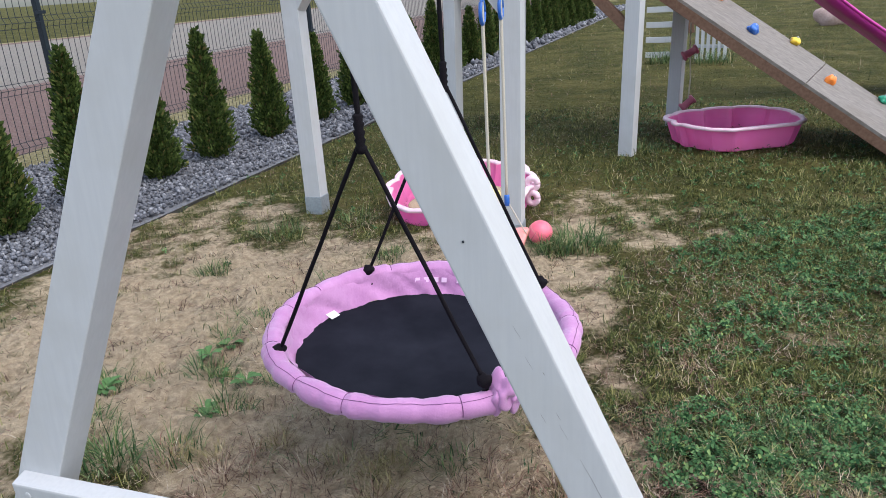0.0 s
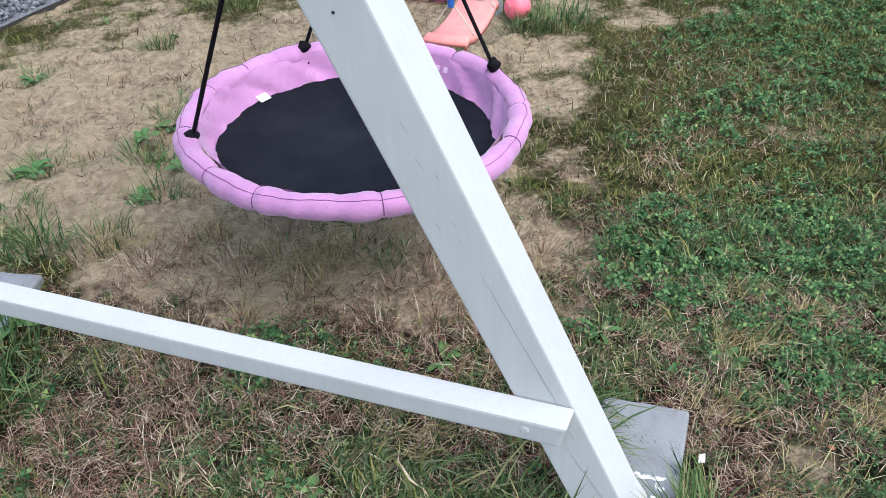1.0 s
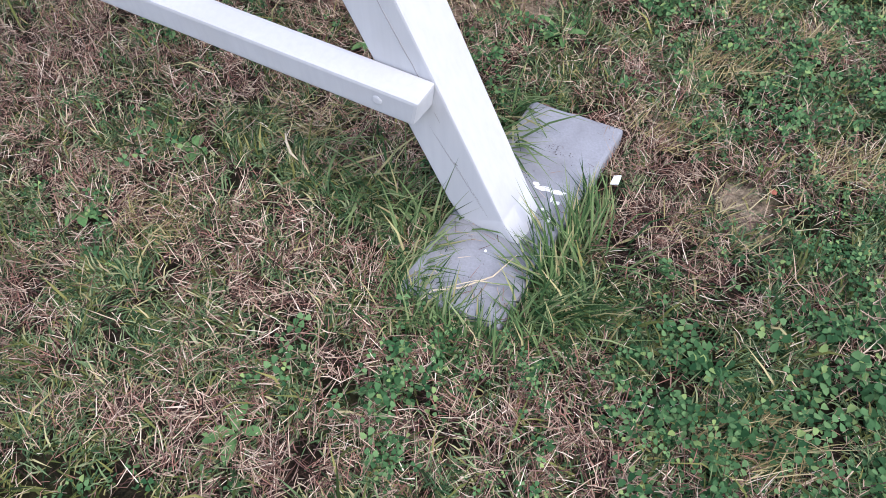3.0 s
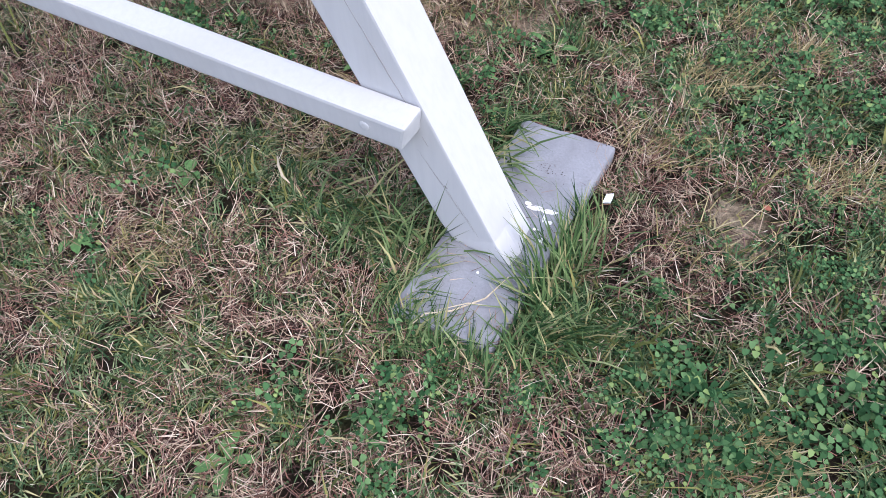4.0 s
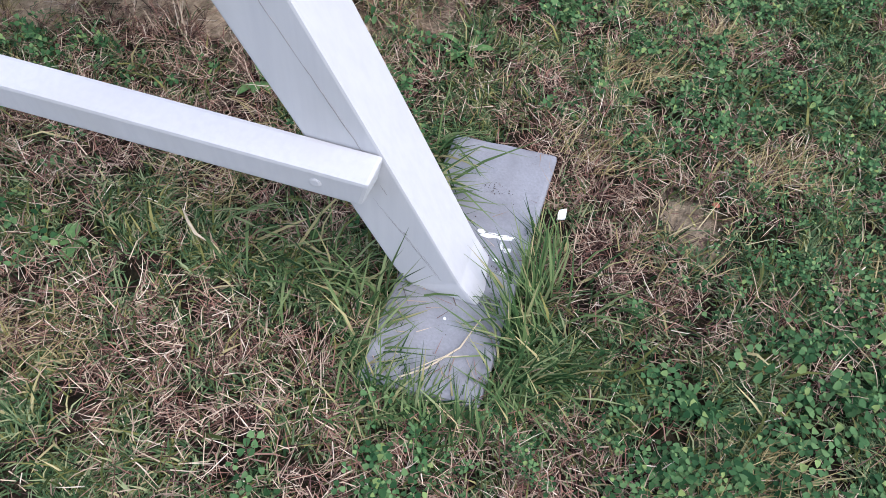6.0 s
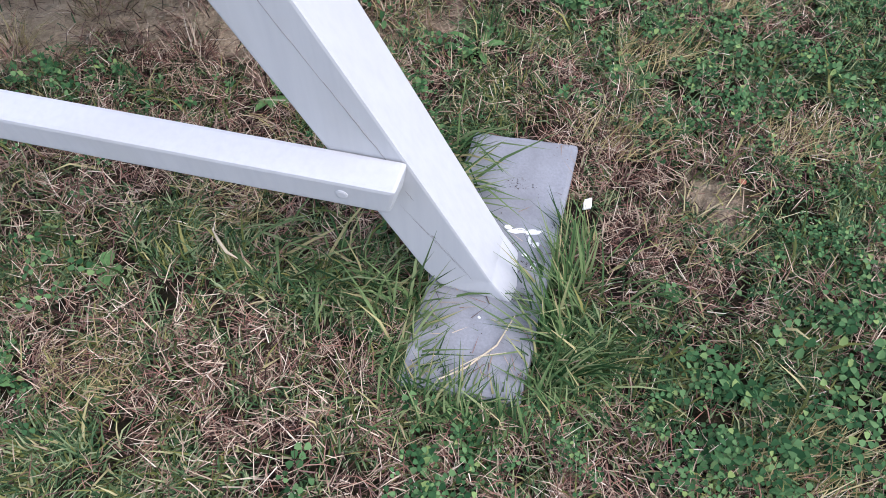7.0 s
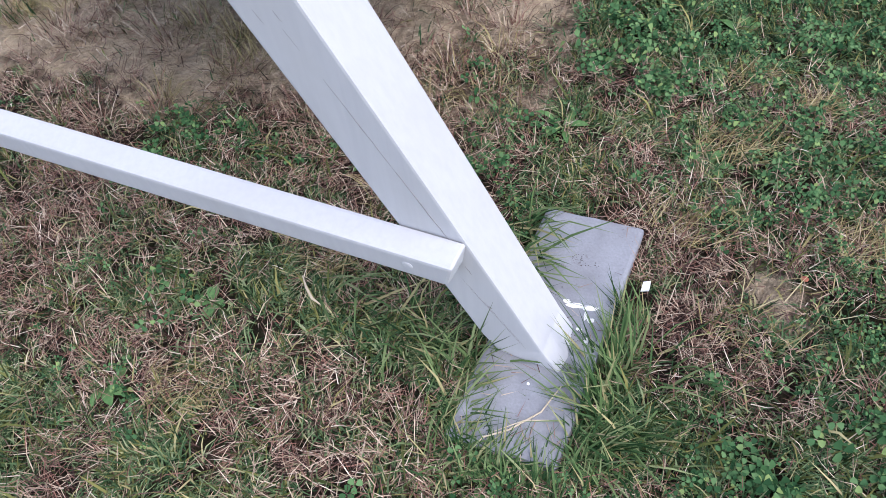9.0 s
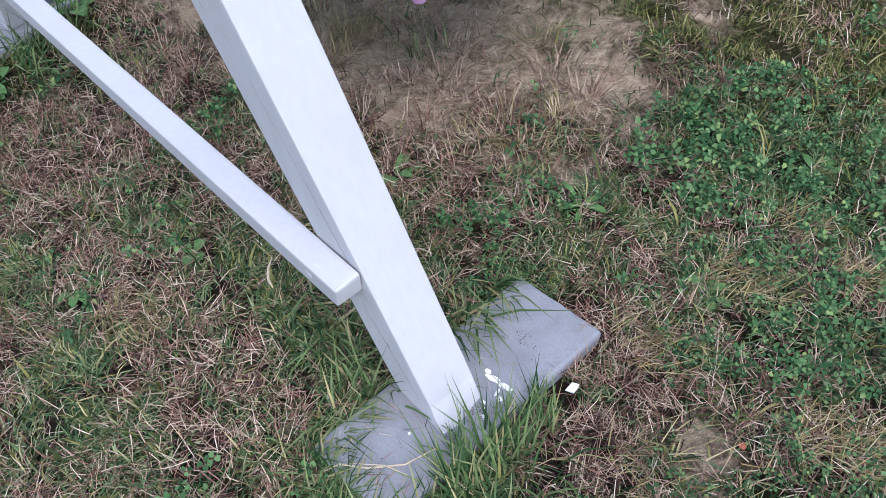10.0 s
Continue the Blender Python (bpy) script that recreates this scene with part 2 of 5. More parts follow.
def ground_build(nt, nodes, p):
    vec = coords(nt, "Object")
    a = nt.nodes.new("ShaderNodeAttribute")
    a.attribute_name = "bare"
    b = nt.nodes.new("ShaderNodeAttribute")
    b.attribute_name = "road"
    n1 = noise_of(nt, vec, 3.0, 6)
    n2 = noise_of(nt, vec, 28, 6)
    n3 = noise_of(nt, vec, 220, 4)
    # soil and its green tint near black: shade between blades put into colour
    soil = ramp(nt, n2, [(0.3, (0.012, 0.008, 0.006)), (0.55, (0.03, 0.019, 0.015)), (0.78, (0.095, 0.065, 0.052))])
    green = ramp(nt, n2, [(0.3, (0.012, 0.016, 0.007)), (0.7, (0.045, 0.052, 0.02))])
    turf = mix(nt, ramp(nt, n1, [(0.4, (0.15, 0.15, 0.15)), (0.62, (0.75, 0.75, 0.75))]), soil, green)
    c = nt.nodes.new("ShaderNodeAttribute")
    c.attribute_name = "turf"
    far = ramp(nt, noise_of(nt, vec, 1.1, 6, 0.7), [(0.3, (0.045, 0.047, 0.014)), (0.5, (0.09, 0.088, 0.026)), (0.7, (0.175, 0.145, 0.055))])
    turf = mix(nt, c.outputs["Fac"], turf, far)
    sandy = ramp(nt, n3, [(0.25, (0.45, 0.345, 0.225)), (0.75, (0.74, 0.595, 0.415))])
    sandy = mix(nt, ramp(nt, n2, [(0.35, (0.6, 0.6, 0.6)), (0.6, (0, 0, 0))]), sandy, (0.29, 0.205, 0.135))
    edge = maths(nt, "ADD", a.outputs["Fac"], maths(nt, "MULTIPLY", maths(nt, "SUBTRACT", n2, 0.5), 0.9))
    col = mix(nt, ramp(nt, edge, [(0.22, (0, 0, 0)), (0.72, (1, 1, 1))]), turf, sandy)
    red = ramp(nt, n2, [(0.3, (0.19, 0.125, 0.11)), (0.7, (0.27, 0.19, 0.17))])
    pale = ramp(nt, n2, [(0.3, (0.24, 0.21, 0.185)), (0.7, (0.34, 0.31, 0.275))])
    verge = ramp(nt, n2, [(0.3, (0.15, 0.13, 0.05)), (0.5, (0.30, 0.26, 0.13)), (0.72, (0.47, 0.41, 0.27))])
    col = mix(nt, ramp(nt, b.outputs["Fac"], [(0.05, (0, 0, 0)), (0.13, (1, 1, 1))]), col, verge)
    redge = maths(nt, "ADD", b.outputs["Fac"], maths(nt, "MULTIPLY", maths(nt, "SUBTRACT", n1, 0.5), 0.35))
    col = mix(nt, ramp(nt, redge, [(0.28, (0, 0, 0)), (0.36, (1, 1, 1))]), col, red)
    col = mix(nt, ramp(nt, redge, [(0.68, (0, 0, 0)), (0.76, (1, 1, 1))]), col, pale)
    nt.links.new(col, p.inputs["Base Color"])
    p.inputs["Specular IOR Level"].default_value = 0.08
    p.inputs["Roughness"].default_value = 0.95
    bump(nt, p, maths(nt, "ADD", maths(nt, "ADD", n2, maths(nt, "MULTIPLY", noise_of(nt, vec, 9, 3), 2.6)), maths(nt, "MULTIPLY", n3, 0.3)), 1.0, 0.055)


GROUND = material("lawn_soil_gap_shade_and_sand", ground_build)


# ---- mesh helpers ----
def shade(me, smooth=True):
    me.polygons.foreach_set("use_smooth", [smooth] * len(me.polygons))


def part(name, bm, mat, parent=None, label="", smooth=False):
    me = bpy.data.meshes.new(name)
    bmesh.ops.recalc_face_normals(bm, faces=bm.faces)
    bm.to_mesh(me)
    bm.free()
    if smooth:
        shade(me)
    me.materials.append(mat)
    ob = new(name, me)
    if parent:
        ob.parent = parent
    if label:
        tagged(ob, label)
    return ob


def thing(name, at, label, category, group="", kind=""):
    ob = new(name)
    ob.location = at
    ob.empty_display_size = 0.1
    return tagged(ob, label, category, group, kind)


def local(ob, p):
    return Vector(p) - ob.location


def prism(bottom, top, bevel=0.004):
    """A four-sided bar from its corners at both ends."""
    bm = bmesh.new()
    lo = [bm.verts.new(p) for p in bottom]
    hi = [bm.verts.new(p) for p in top]
    bm.faces.new(lo[::-1])
    bm.faces.new(hi)
    for i in range(4):
        bm.faces.new((lo[i], lo[(i + 1) % 4], hi[(i + 1) % 4], hi[i]))
    bmesh.ops.recalc_face_normals(bm, faces=bm.faces)
    if bevel:
        bmesh.ops.bevel(bm, geom=list(bm.edges), offset=bevel, segments=2, profile=0.6, affect="EDGES")
    return bm


def bar(a, b, wide, high, side=None, bevel=0.003):
    """A square-cut bar from a to b; side: the direction of its width."""
    a, b = Vector(a), Vector(b)
    d = (b - a).normalized()
    s = Vector(side) if side is not None else d.cross(Vector((0, 0, 1)))
    if s.length < 1e-4:
        s = Vector((1, 0, 0))
    s = (s - d * s.dot(d)).normalized()
    h = s.cross(d).normalized()
    s, h = s * wide / 2, h * high / 2
    ring = (-s - h, s - h, s + h, -s + h)
    return prism([a + r for r in ring], [b + r for r in ring], bevel)


def tube(points, radius, sides=8, twist=0.0):
    """A round tube through the points; radius: a number or one for each point."""
    bm = bmesh.new()
    pts = [Vector(p) for p in points]
    rad = radius if isinstance(radius, (list, tuple)) else [radius] * len(pts)
    rings, ref = [], Vector((0.31, 0.87, 0.4))
    for i, p in enumerate(pts):
        d = (pts[min(i + 1, len(pts) - 1)] - pts[max(i - 1, 0)]).normalized()
        s = d.cross(ref).normalized()
        h = d.cross(s)
        rings.append([bm.verts.new(p + (s * math.cos(a) + h * math.sin(a)) * rad[i] * (1 + twist * math.cos(3 * a + i * 1.1)))
                      for a in (2 * math.pi * k / sides for k in range(sides))])
    for r, q in zip(rings, rings[1:]):
        for k in range(sides):
            bm.faces.new((r[k], r[(k + 1) % sides], q[(k + 1) % sides], q[k]))
    bm.faces.new(rings[0][::-1])
    bm.faces.new(rings[-1])
    return bm


def along(a, b, n):
    a, b = Vector(a), Vector(b)
    return [a.lerp(b, i / n) for i in range(n + 1)]


def loft(rings, closed=True, cap_start=False, cap_end=False):
    """Faces between rings of equally many points."""
    bm = bmesh.new()
    vs = [[bm.verts.new(p) for p in r] for r in rings]
    n = len(vs[0])
    for r, q in zip(vs, vs[1:]):
        for k in range(n if closed else n - 1):
            bm.faces.new((r[k], r[(k + 1) % n], q[(k + 1) % n], q[k]))
    if cap_start:
        bm.faces.new(vs[0][::-1])
    if cap_end:
        bm.faces.new(vs[-1])
    return bm


def ball_mesh(radius, seg=20, rings=12, scale=(1, 1, 1)):
    bm = bmesh.new()
    bmesh.ops.create_uvsphere(bm, u_segments=seg, v_segments=rings, radius=radius)
    bmesh.ops.scale(bm, vec=scale, verts=bm.verts)
    return bm


def lump(radius, seed, scale=(1, 1, 1), rough=0.2, sub=2):
    bm = bmesh.new()
    bmesh.ops.create_icosphere(bm, subdivisions=sub, radius=radius)
    for v in bm.verts:
        v.co *= 1 + rough * noise.noise(v.co / radius * 1.2 + Vector((seed * 3.1, seed, 0)))
        v.co = Vector((v.co.x * scale[0], v.co.y * scale[1], v.co.z * scale[2]))
    return bm


def shift(bm, m):
    bmesh.ops.transform(bm, matrix=m, verts=bm.verts)
    return bm


def raw_mesh(name, verts, faces_of, mat, smooth=False):
    """One mesh from arrays of vertices and of equally long faces."""
    me = bpy.data.meshes.new(name)
    me.vertices.add(len(verts))
    me.vertices.foreach_set("co", np.ascontiguousarray(verts, np.float32).ravel())
    loops = np.concatenate([f.ravel() for f in faces_of]).astype(np.int32)
    sizes = np.concatenate([np.full(len(f), f.shape[1]) for f in faces_of]).astype(np.int32)
    me.loops.add(len(loops))
    me.loops.foreach_set("vertex_index", loops)
    me.polygons.add(len(sizes))
    me.polygons.foreach_set("loop_start", np.concatenate([[0], np.cumsum(sizes)[:-1]]).astype(np.int32))
    me.polygons.foreach_set("loop_total", sizes)
    me.update(calc_edges=True)
    if smooth:
        shade(me)
    me.materials.append(mat)
    return new(name, me)


# ---- the lie of the land ----
def fence_x(y):
    return -6.2 + 0.28 * y


def bed_x(y):
    return -3.62 + 0.262 * y


def fuzz(x, y, scale, seed):
    """Smooth random field from 0 to 1 on arrays."""
    r = np.random.default_rng(seed)
    total = np.zeros_like(x)
    for k in range(7):
        ang, ph = r.uniform(0, 2 * np.pi), r.uniform(0, 2 * np.pi, 2)
        f = scale * r.uniform(0.7, 1.9)
        total += np.sin(f * (x * np.cos(ang) + y * np.sin(ang)) + ph[0]) * np.cos(f * 0.8 * (y * np.cos(ang) - x * np.sin(ang)) + ph[1])
    return np.clip(0.5 + total * 0.2, 0, 1)


# bare patches: centre, half sizes, strength
PATCHES = ((-1.2, 3.05, 1.2, 1.05, 1.25), (-0.5, 2.5, 0.85, 0.6, 1.0), (-0.1, 3.8, 0.75, 0.6, 0.85), (0.75, 4.45, 0.5, 0.6, 0.5),
           (0.47, 3.18, 0.2, 0.24, 0.8), (0.42, 2.10, 0.15, 0.2, 0.8), (0.53, 2.0, 0.1, 0.1, 0.6), (1.02, 1.285, 0.1, 0.085, 0.58),
           (-0.6, 1.93, 0.5, 0.24, 0.95), (1.56, 2.86, 0.2, 0.1, 0.5), (-2.0, 4.6, 0.8, 0.7, 0.5), (0.13, 2.26, 0.22, 0.14, 0.55), (-0.2, 2.03, 0.62, 0.33, 1.0),
           (0.49, 1.83, 0.1, 0.09, 0.5), (0.8, 2.36, 0.1, 0.06, 0.4), (0.84, 1.56, 0.06, 0.05, 0.36), (-0.85, 2.12, 0.5, 0.26, 1.0), (0.79, 0.79, 0.07, 0.05, 0.25))


def bare(x, y):
    m = np.zeros_like(x)
    for cx, cy, rx, ry, s in PATCHES:
        d = np.sqrt(((x - cx) / rx) ** 2 + ((y - cy) / ry) ** 2)
        m = np.maximum(m, s * np.clip(1.6 - 1.1 * d, 0, 1))
    return np.clip(m + ((fuzz(x, y, 7, 3) - 0.5) * 0.6 + (fuzz(x, y, 21, 4) - 0.5) * 0.5) * (m > 0.02), 0, 1)


def height(x, y):
    near = np.exp(-((x - 0.3) ** 2 + (y - 2.5) ** 2) / 40)
    return -0.012 + near * (0.014 * (fuzz(x, y, 5, 11) - 0.5) + 0.010 * (fuzz(x, y, 17, 12) - 0.5) + 0.11 * np.clip(bare(x, y) - 0.3, 0, 1) * (x < 0.3) * (y > 2.1) * (fuzz(x, y, 13, 14) - 0.5 + 0.55 * (fuzz(x, y, 30, 15) - 0.5)))


def axis_steps(lo, hi, step, far):
    mid = np.arange(lo, hi + 1e-6, step)
    grow = step * 1.25 ** np.arange(1, 60)
    out = np.cumsum(grow)
    out = out[out < far]
    return np.concatenate([lo - out[::-1], mid, hi + out])


gx, gy = axis_steps(-3.2, 3.2, 0.05, 600), axis_steps(-0.6, 6.0, 0.05, 600)
X, Y = np.meshgrid(gx, gy)
Z = height(X, Y)
idx = np.arange(X.size).reshape(X.shape)
quads = np.stack([idx[:-1, :-1], idx[:-1, 1:], idx[1:, 1:], idx[1:, :-1]], -1).reshape(-1, 4)
ground = raw_mesh("ground", np.stack([X, Y, Z], -1).reshape(-1, 3), [quads], GROUND, True)
ground.data.attributes.new("bare", "FLOAT", "POINT").data.foreach_set("value", bare(X, Y).ravel().astype(np.float32))
across = fence_x(Y) - X
road = np.where(across > 0, np.interp(across, [0, 0.15, 0.8, 1.1, 6.5, 8, 22, 23, 40], [0, 0.15, 0.15, 0.5, 0.5, 1, 1, 0, 0]), 0)
ground.data.attributes.new("road", "FLOAT", "POINT").data.foreach_set("value", road.ravel().astype(np.float32))
# turf mask: 0 keeps the gap-darkened soil, for the close lawn
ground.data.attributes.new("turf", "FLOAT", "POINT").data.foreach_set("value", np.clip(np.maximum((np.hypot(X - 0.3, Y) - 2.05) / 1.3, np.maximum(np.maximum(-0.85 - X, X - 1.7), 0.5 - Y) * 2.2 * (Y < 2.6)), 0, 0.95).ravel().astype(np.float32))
tagged(ground, "patchy garden lawn with worn sandy bare patches", "ground", kind="structure")


# ---- swing frame ----
APEX = O - 0.95 * U + 0.14 * V
BEAM_Z = 2.02


def leg_corners(foot, z, lean_u, lean_v, out):
    """Front outer, back outer, back inner and front inner corner at height z."""
    c = foot + U * lean_u * z + V * lean_v * z
    c.z = z
    if out > 0:
        return [c - U * 0.010 + V * 0.0205, c - U * 0.007 + V * 0.119, c - U * 0.120 + V * 0.1185, c - U * 0.122 + V * 0.020]
    return [c + U * 0.005, c + V * 0.107 - U * 0.012, c + V * 0.107 - U * 0.131, c - U * 0.126]


frame_thing = thing("swing_frame", (-0.28, 1.27, 0.0), "white painted timber swing frame with slanted legs and top beam", "swing frame")
foot = O - 1.80 * U
rings = [leg_corners(foot, z, 0.45, 0.049, -1) for z in (0.055, 2.06)]
tip = [Vector((p.x, p.y, 0.024)) for p in rings[0]]
tip[:2] = leg_corners(foot, 0.024, 0.45, 0.049, -1)[:2]
bm = loft([[local(frame_thing, p) for p in r] for r in (tip, *rings)], cap_start=True, cap_end=True)
bmesh.ops.recalc_face_normals(bm, faces=bm.faces)
bmesh.ops.bevel(bm, geom=list(bm.edges), offset=0.005, segments=2, profile=0.6, affect="EDGES")
part("leg", bm, WHITE, frame_thing)
# the near leg: its toe is trimmed and flares on to the slab
rings = []
for z in (0.062, 2.06):
    a, b, c, d = leg_corners(O, z, -0.4552, 0.0083, 1)
    rings.append([a, a.lerp(b, 0.4), b, c, d])
rings.insert(0, [O + U * u + V * v + Vector((0, 0, 0.022)) for u, v in ((-0.003, 0.011), (0.004, 0.046), (-0.006, 0.113), (-0.124, 0.118), (-0.121, 0.018))])
bm = loft([[local(frame_thing, p) for p in r] for r in rings], cap_start=True, cap_end=True)
bmesh.ops.recalc_face_normals(bm, faces=bm.faces)
sharp = [e for e in bm.edges if e.calc_face_angle(0) > 0.3]
bmesh.ops.bevel(bm, geom=sharp, offset=0.0045, segments=2, profile=0.6, affect="EDGES")
part("leg", bm, WHITE, frame_thing)


def brace_ring(u, z, trim=(0, 0, 0, 0)):
    c = O + U * u - V * 0.0255
    c.z = z
    return [local(frame_thing, c + V * v + U * t + Vector((0, 0, h))) for (v, h), t in zip(((0, 0), (0.046, 0.0105), (0.050, -0.0455), (0.003, -0.056)), trim)]


brace = part("cross_brace", prism(brace_ring(-1.745, 0.357), brace_ring(-0.166, 0.3345, (-0.002, 0.004, -0.006, -0.016)), 0.006), WHITE, frame_thing)
post_foot, post_top = Vector((0.15, 4.17, 0.09)), Vector((0.19, 4.17, 2.0))
beam_end = Vector((post_top.x + 0.01, post_top.y + 0.12, BEAM_Z + 0.06))
part("top_beam", bar(local(frame_thing, APEX - V * 0.16 + Vector((0, 0, BEAM_Z + 0.06))), local(frame_thing, beam_end), 0.115, 0.12), WHITE, frame_thing)
for base, top in ((post_foot, post_top), (Vector((-1.225, 4.85, 0.1)), Vector((-1.225, 4.85, 2.0)))):
    part("post", bar(local(frame_thing, base), local(frame_thing, top), 0.117, 0.117, U), WHITE, frame_thing)
    shoe = part("post_anchor", bar(local(frame_thing, base - Vector((0, 0, 0.115))), local(frame_thing, base + Vector((0, 0, 0.012))), 0.123, 0.123, U), STEEL, frame_thing, "galvanised steel post anchor")
cross_a, cross_b = Vector((-1.225, 4.85, 2.06)), Vector((0.19, 4.17, 2.06))
part("rear_beam", bar(local(frame_thing, cross_a - (cross_b - cross_a) * 0.08), local(frame_thing, cross_a.lerp(cross_b, 0.955)), 0.115, 0.115), WHITE, frame_thing)
for a, b in ((Vector((-1.2, 4.84, 1.36)), cross_a.lerp(cross_b, 0.42)), (Vector((0.17, 4.18, 1.28)), cross_a.lerp(cross_b, 0.56))):
    part("knee_brace", bar(local(frame_thing, a), local(frame_thing, b), 0.09, 0.09), WHITE, frame_thing)


def round_slab(corner_a, corner_b, corner_c, thick, top, seed, label):
    """A concrete slab from three corners of its top face, edges worn."""
    a, b, c = (Vector((*p, 0)) for p in (corner_a, corner_b, corner_c))
    mid = (a + c) / 2
    th = thing("paving_slab", (mid.x, mid.y, top - thick), label, "paving slab", "slabs under the frame legs")
    d = a + c - b
    ring = [p - mid for p in (a, b, c, d)]
    bm = prism(ring, [p + Vector((0, 0, thick)) for p in ring], 0.009)
    bmesh.ops.subdivide_edges(bm, edges=[e for e in bm.edges if e.calc_length() > 0.1], cuts=5, use_grid_fill=True)
    for v in bm.verts:
        v.co += 0.003 * noise.noise_vector(v.co * 18 + Vector((seed, 0, 0)))
    part("slab", bm, CONCRETE, th, smooth=False)
    return th


round_slab((0.591, 1.449), (0.788, 1.415), (0.662, 0.905), 0.06, 0.024, 1, "grey concrete slab with white paint drips under a leg")
round_slab((-1.275, 1.835), (-1.075, 1.82), (-1.04, 1.36), 0.06, 0.024, 2, "grey concrete slab half covered by grass under a leg")


# ---- nest swing ----
SEAM = speckled("dark_plum_thread", (0.10, 0.03, 0.10), (0.16, 0.05, 0.15), 200, 0.9, 0.1, 0.001)


FOLD = (0.25, 0.5, 0.9, 1.3, 1.3, 0.6)


def nest_swing():
    c = Vector((-0.110, 2.125, 0.421))
    th = thing("nest_swing", c, "round pink canvas nest swing with black mesh seat on black ropes", "swing", "swings")
    n = Vector((0.042, -0.02, 1)).normalized()
    q = Vector((0, 0, 1)).rotation_difference(n).to_matrix()
    seg = 96
    R, r = 0.475, 0.034

    def wrinkle(a):
        return 0.006 * math.sin(9 * a + 0.6) + 0.005 * math.sin(23 * a) + 0.003 * math.sin(41 * a + 1) + 0.002 * math.sin(67 * a + 2 + math.sin(5 * a))

    # padded rim: closed tube with creases at the seams
    seams = [2 * math.pi * k / 13 + 0.12 + 0.1 * math.sin(k * 2.7) for k in range(13)]
    def section(a):
        crease = sum(math.exp(-((math.atan2(math.sin(a - s), math.cos(a - s))) / 0.022) ** 2) for s in seams)
        rr = r * (1 - 0.2 * crease) + wrinkle(a) * 0.32
        rc = R + wrinkle(a * 1.0 + 2) * 0.25
        return rc, rr

    def rim_point(a, b, proud=0.0):
        rc, rr = section(a)
        rad = rc + (rr + proud) * math.cos(b)
        return q @ Vector((rad * math.cos(a), rad * math.sin(a), (rr + proud) * math.sin(b)))

    rings = [[rim_point(2 * math.pi * k / 288, 2 * math.pi * j / 14) for j in range(14)] for k in range(288)]
    rings.append(rings[0])
    bm = loft(rings)
    bmesh.ops.remove_doubles(bm, verts=bm.verts, dist=1e-5)
    rim = part("rim", bm, PINK_FABRIC, th, smooth=True)
    # inner skirt from the rim down to the mat
    rings = []
    for j, (rad, z) in enumerate(((0.4415, 0.013), (0.4375, 0.0), (0.433, -0.018), (0.426, -0.038), (0.417, -0.058), (0.405, -0.075))):
        rings.append([q @ Vector(((rad + wrinkle(a * 1.0 + j * 0.06) * FOLD[j]) * math.cos(a), (rad + wrinkle(a + j * 0.06) * FOLD[j]) * math.sin(a), z + 0.006 * math.sin(13 * a + j)))
                      for a in (2 * math.pi * k / 240 for k in range(240))])
    part("skirt", loft(rings), PINK_FABRIC, th, smooth=True)
    # black mat, sagging in the middle
    rings = []
    for rad in (0.411, 0.38, 0.3, 0.2, 0.1, 0.02):
        rings.append([q @ Vector((rad * math.cos(a), rad * math.sin(a), -0.072 - 0.016 * (1 - (rad / 0.416) ** 2) + 0.003 * math.sin(3 * a + rad * 9))) for a in (2 * math.pi * k / seg for k in range(seg))])
    part("mat", loft(rings, cap_end=True), MAT_BLACK, th, smooth=True)
    # dark seam cords across the rim
    for s in seams:
        pts = [rim_point(s, radians(x), 0.0006) for x in range(-20, 150, 10)]
        part("seam_cord", tube(pts, 0.0015, 5), SEAM, rim)
    part("stitch_line", tube([rim_point(2 * math.pi * k / 288, radians(60 + 4 * math.sin(k * 0.21)), 0.0004) for k in range(289)], 0.0008, 4), SEAM, rim)
    # ropes
    clamps = (Vector((-0.172, 1.77, 1.113)), Vector((-0.03, 2.46, 1.155)))
    knots = [Vector(p) for p in ((-0.514, 1.905, 0.452), (0.113, 1.717, 0.457), (-0.358, 2.51, 0.464), (0.276, 2.39, 0.452))]
    for clamp, pair in zip(clamps, ((0, 1), (2, 3))):
        for i in pair:
            k = knots[i]
            part("rope", tube([p - c for p in along(k, clamp, 14)], 0.006, 8, 0.12), ROPE_BLACK, th, smooth=True)
            d = (clamp - k).normalized()
            part("knot", shift(lump(0.0215, i + 2, (1, 0.95, 1.0), 0.4, 3), Matrix.Translation(k - c + Vector((0, 0, 0.008)))), ROPE_BLACK, th, smooth=True)
            part("knot_tail", tube([k - c + Vector((0, 0, -0.02)), k - c + Vector((0.006, -0.004, -0.045)), k - c + Vector((0.002, 0.0, -0.06))], [0.010, 0.011, 0.008], 8), ROPE_BLACK, th, smooth=True)
        hook = Vector((clamp.x, clamp.y, BEAM_Z))
        part("hanging_rope", tube([p - c for p in along(clamp, hook, 16)], 0.0075, 8, 0.12), ROPE_BLACK, th, smooth=True)
        part("rope_clamp", tube([clamp - c + Vector((0, 0, z)) for z in (-0.035, -0.03, -0.018, -0.012, 0.0, 0.006, 0.02, 0.026, 0.04, 0.046, 0.06, 0.066)], [0.009, 0.014, 0.016, 0.010, 0.015, 0.011, 0.0155, 0.011, 0.015, 0.011, 0.014, 0.008], 10), ROPE_BLACK, th, smooth=True)
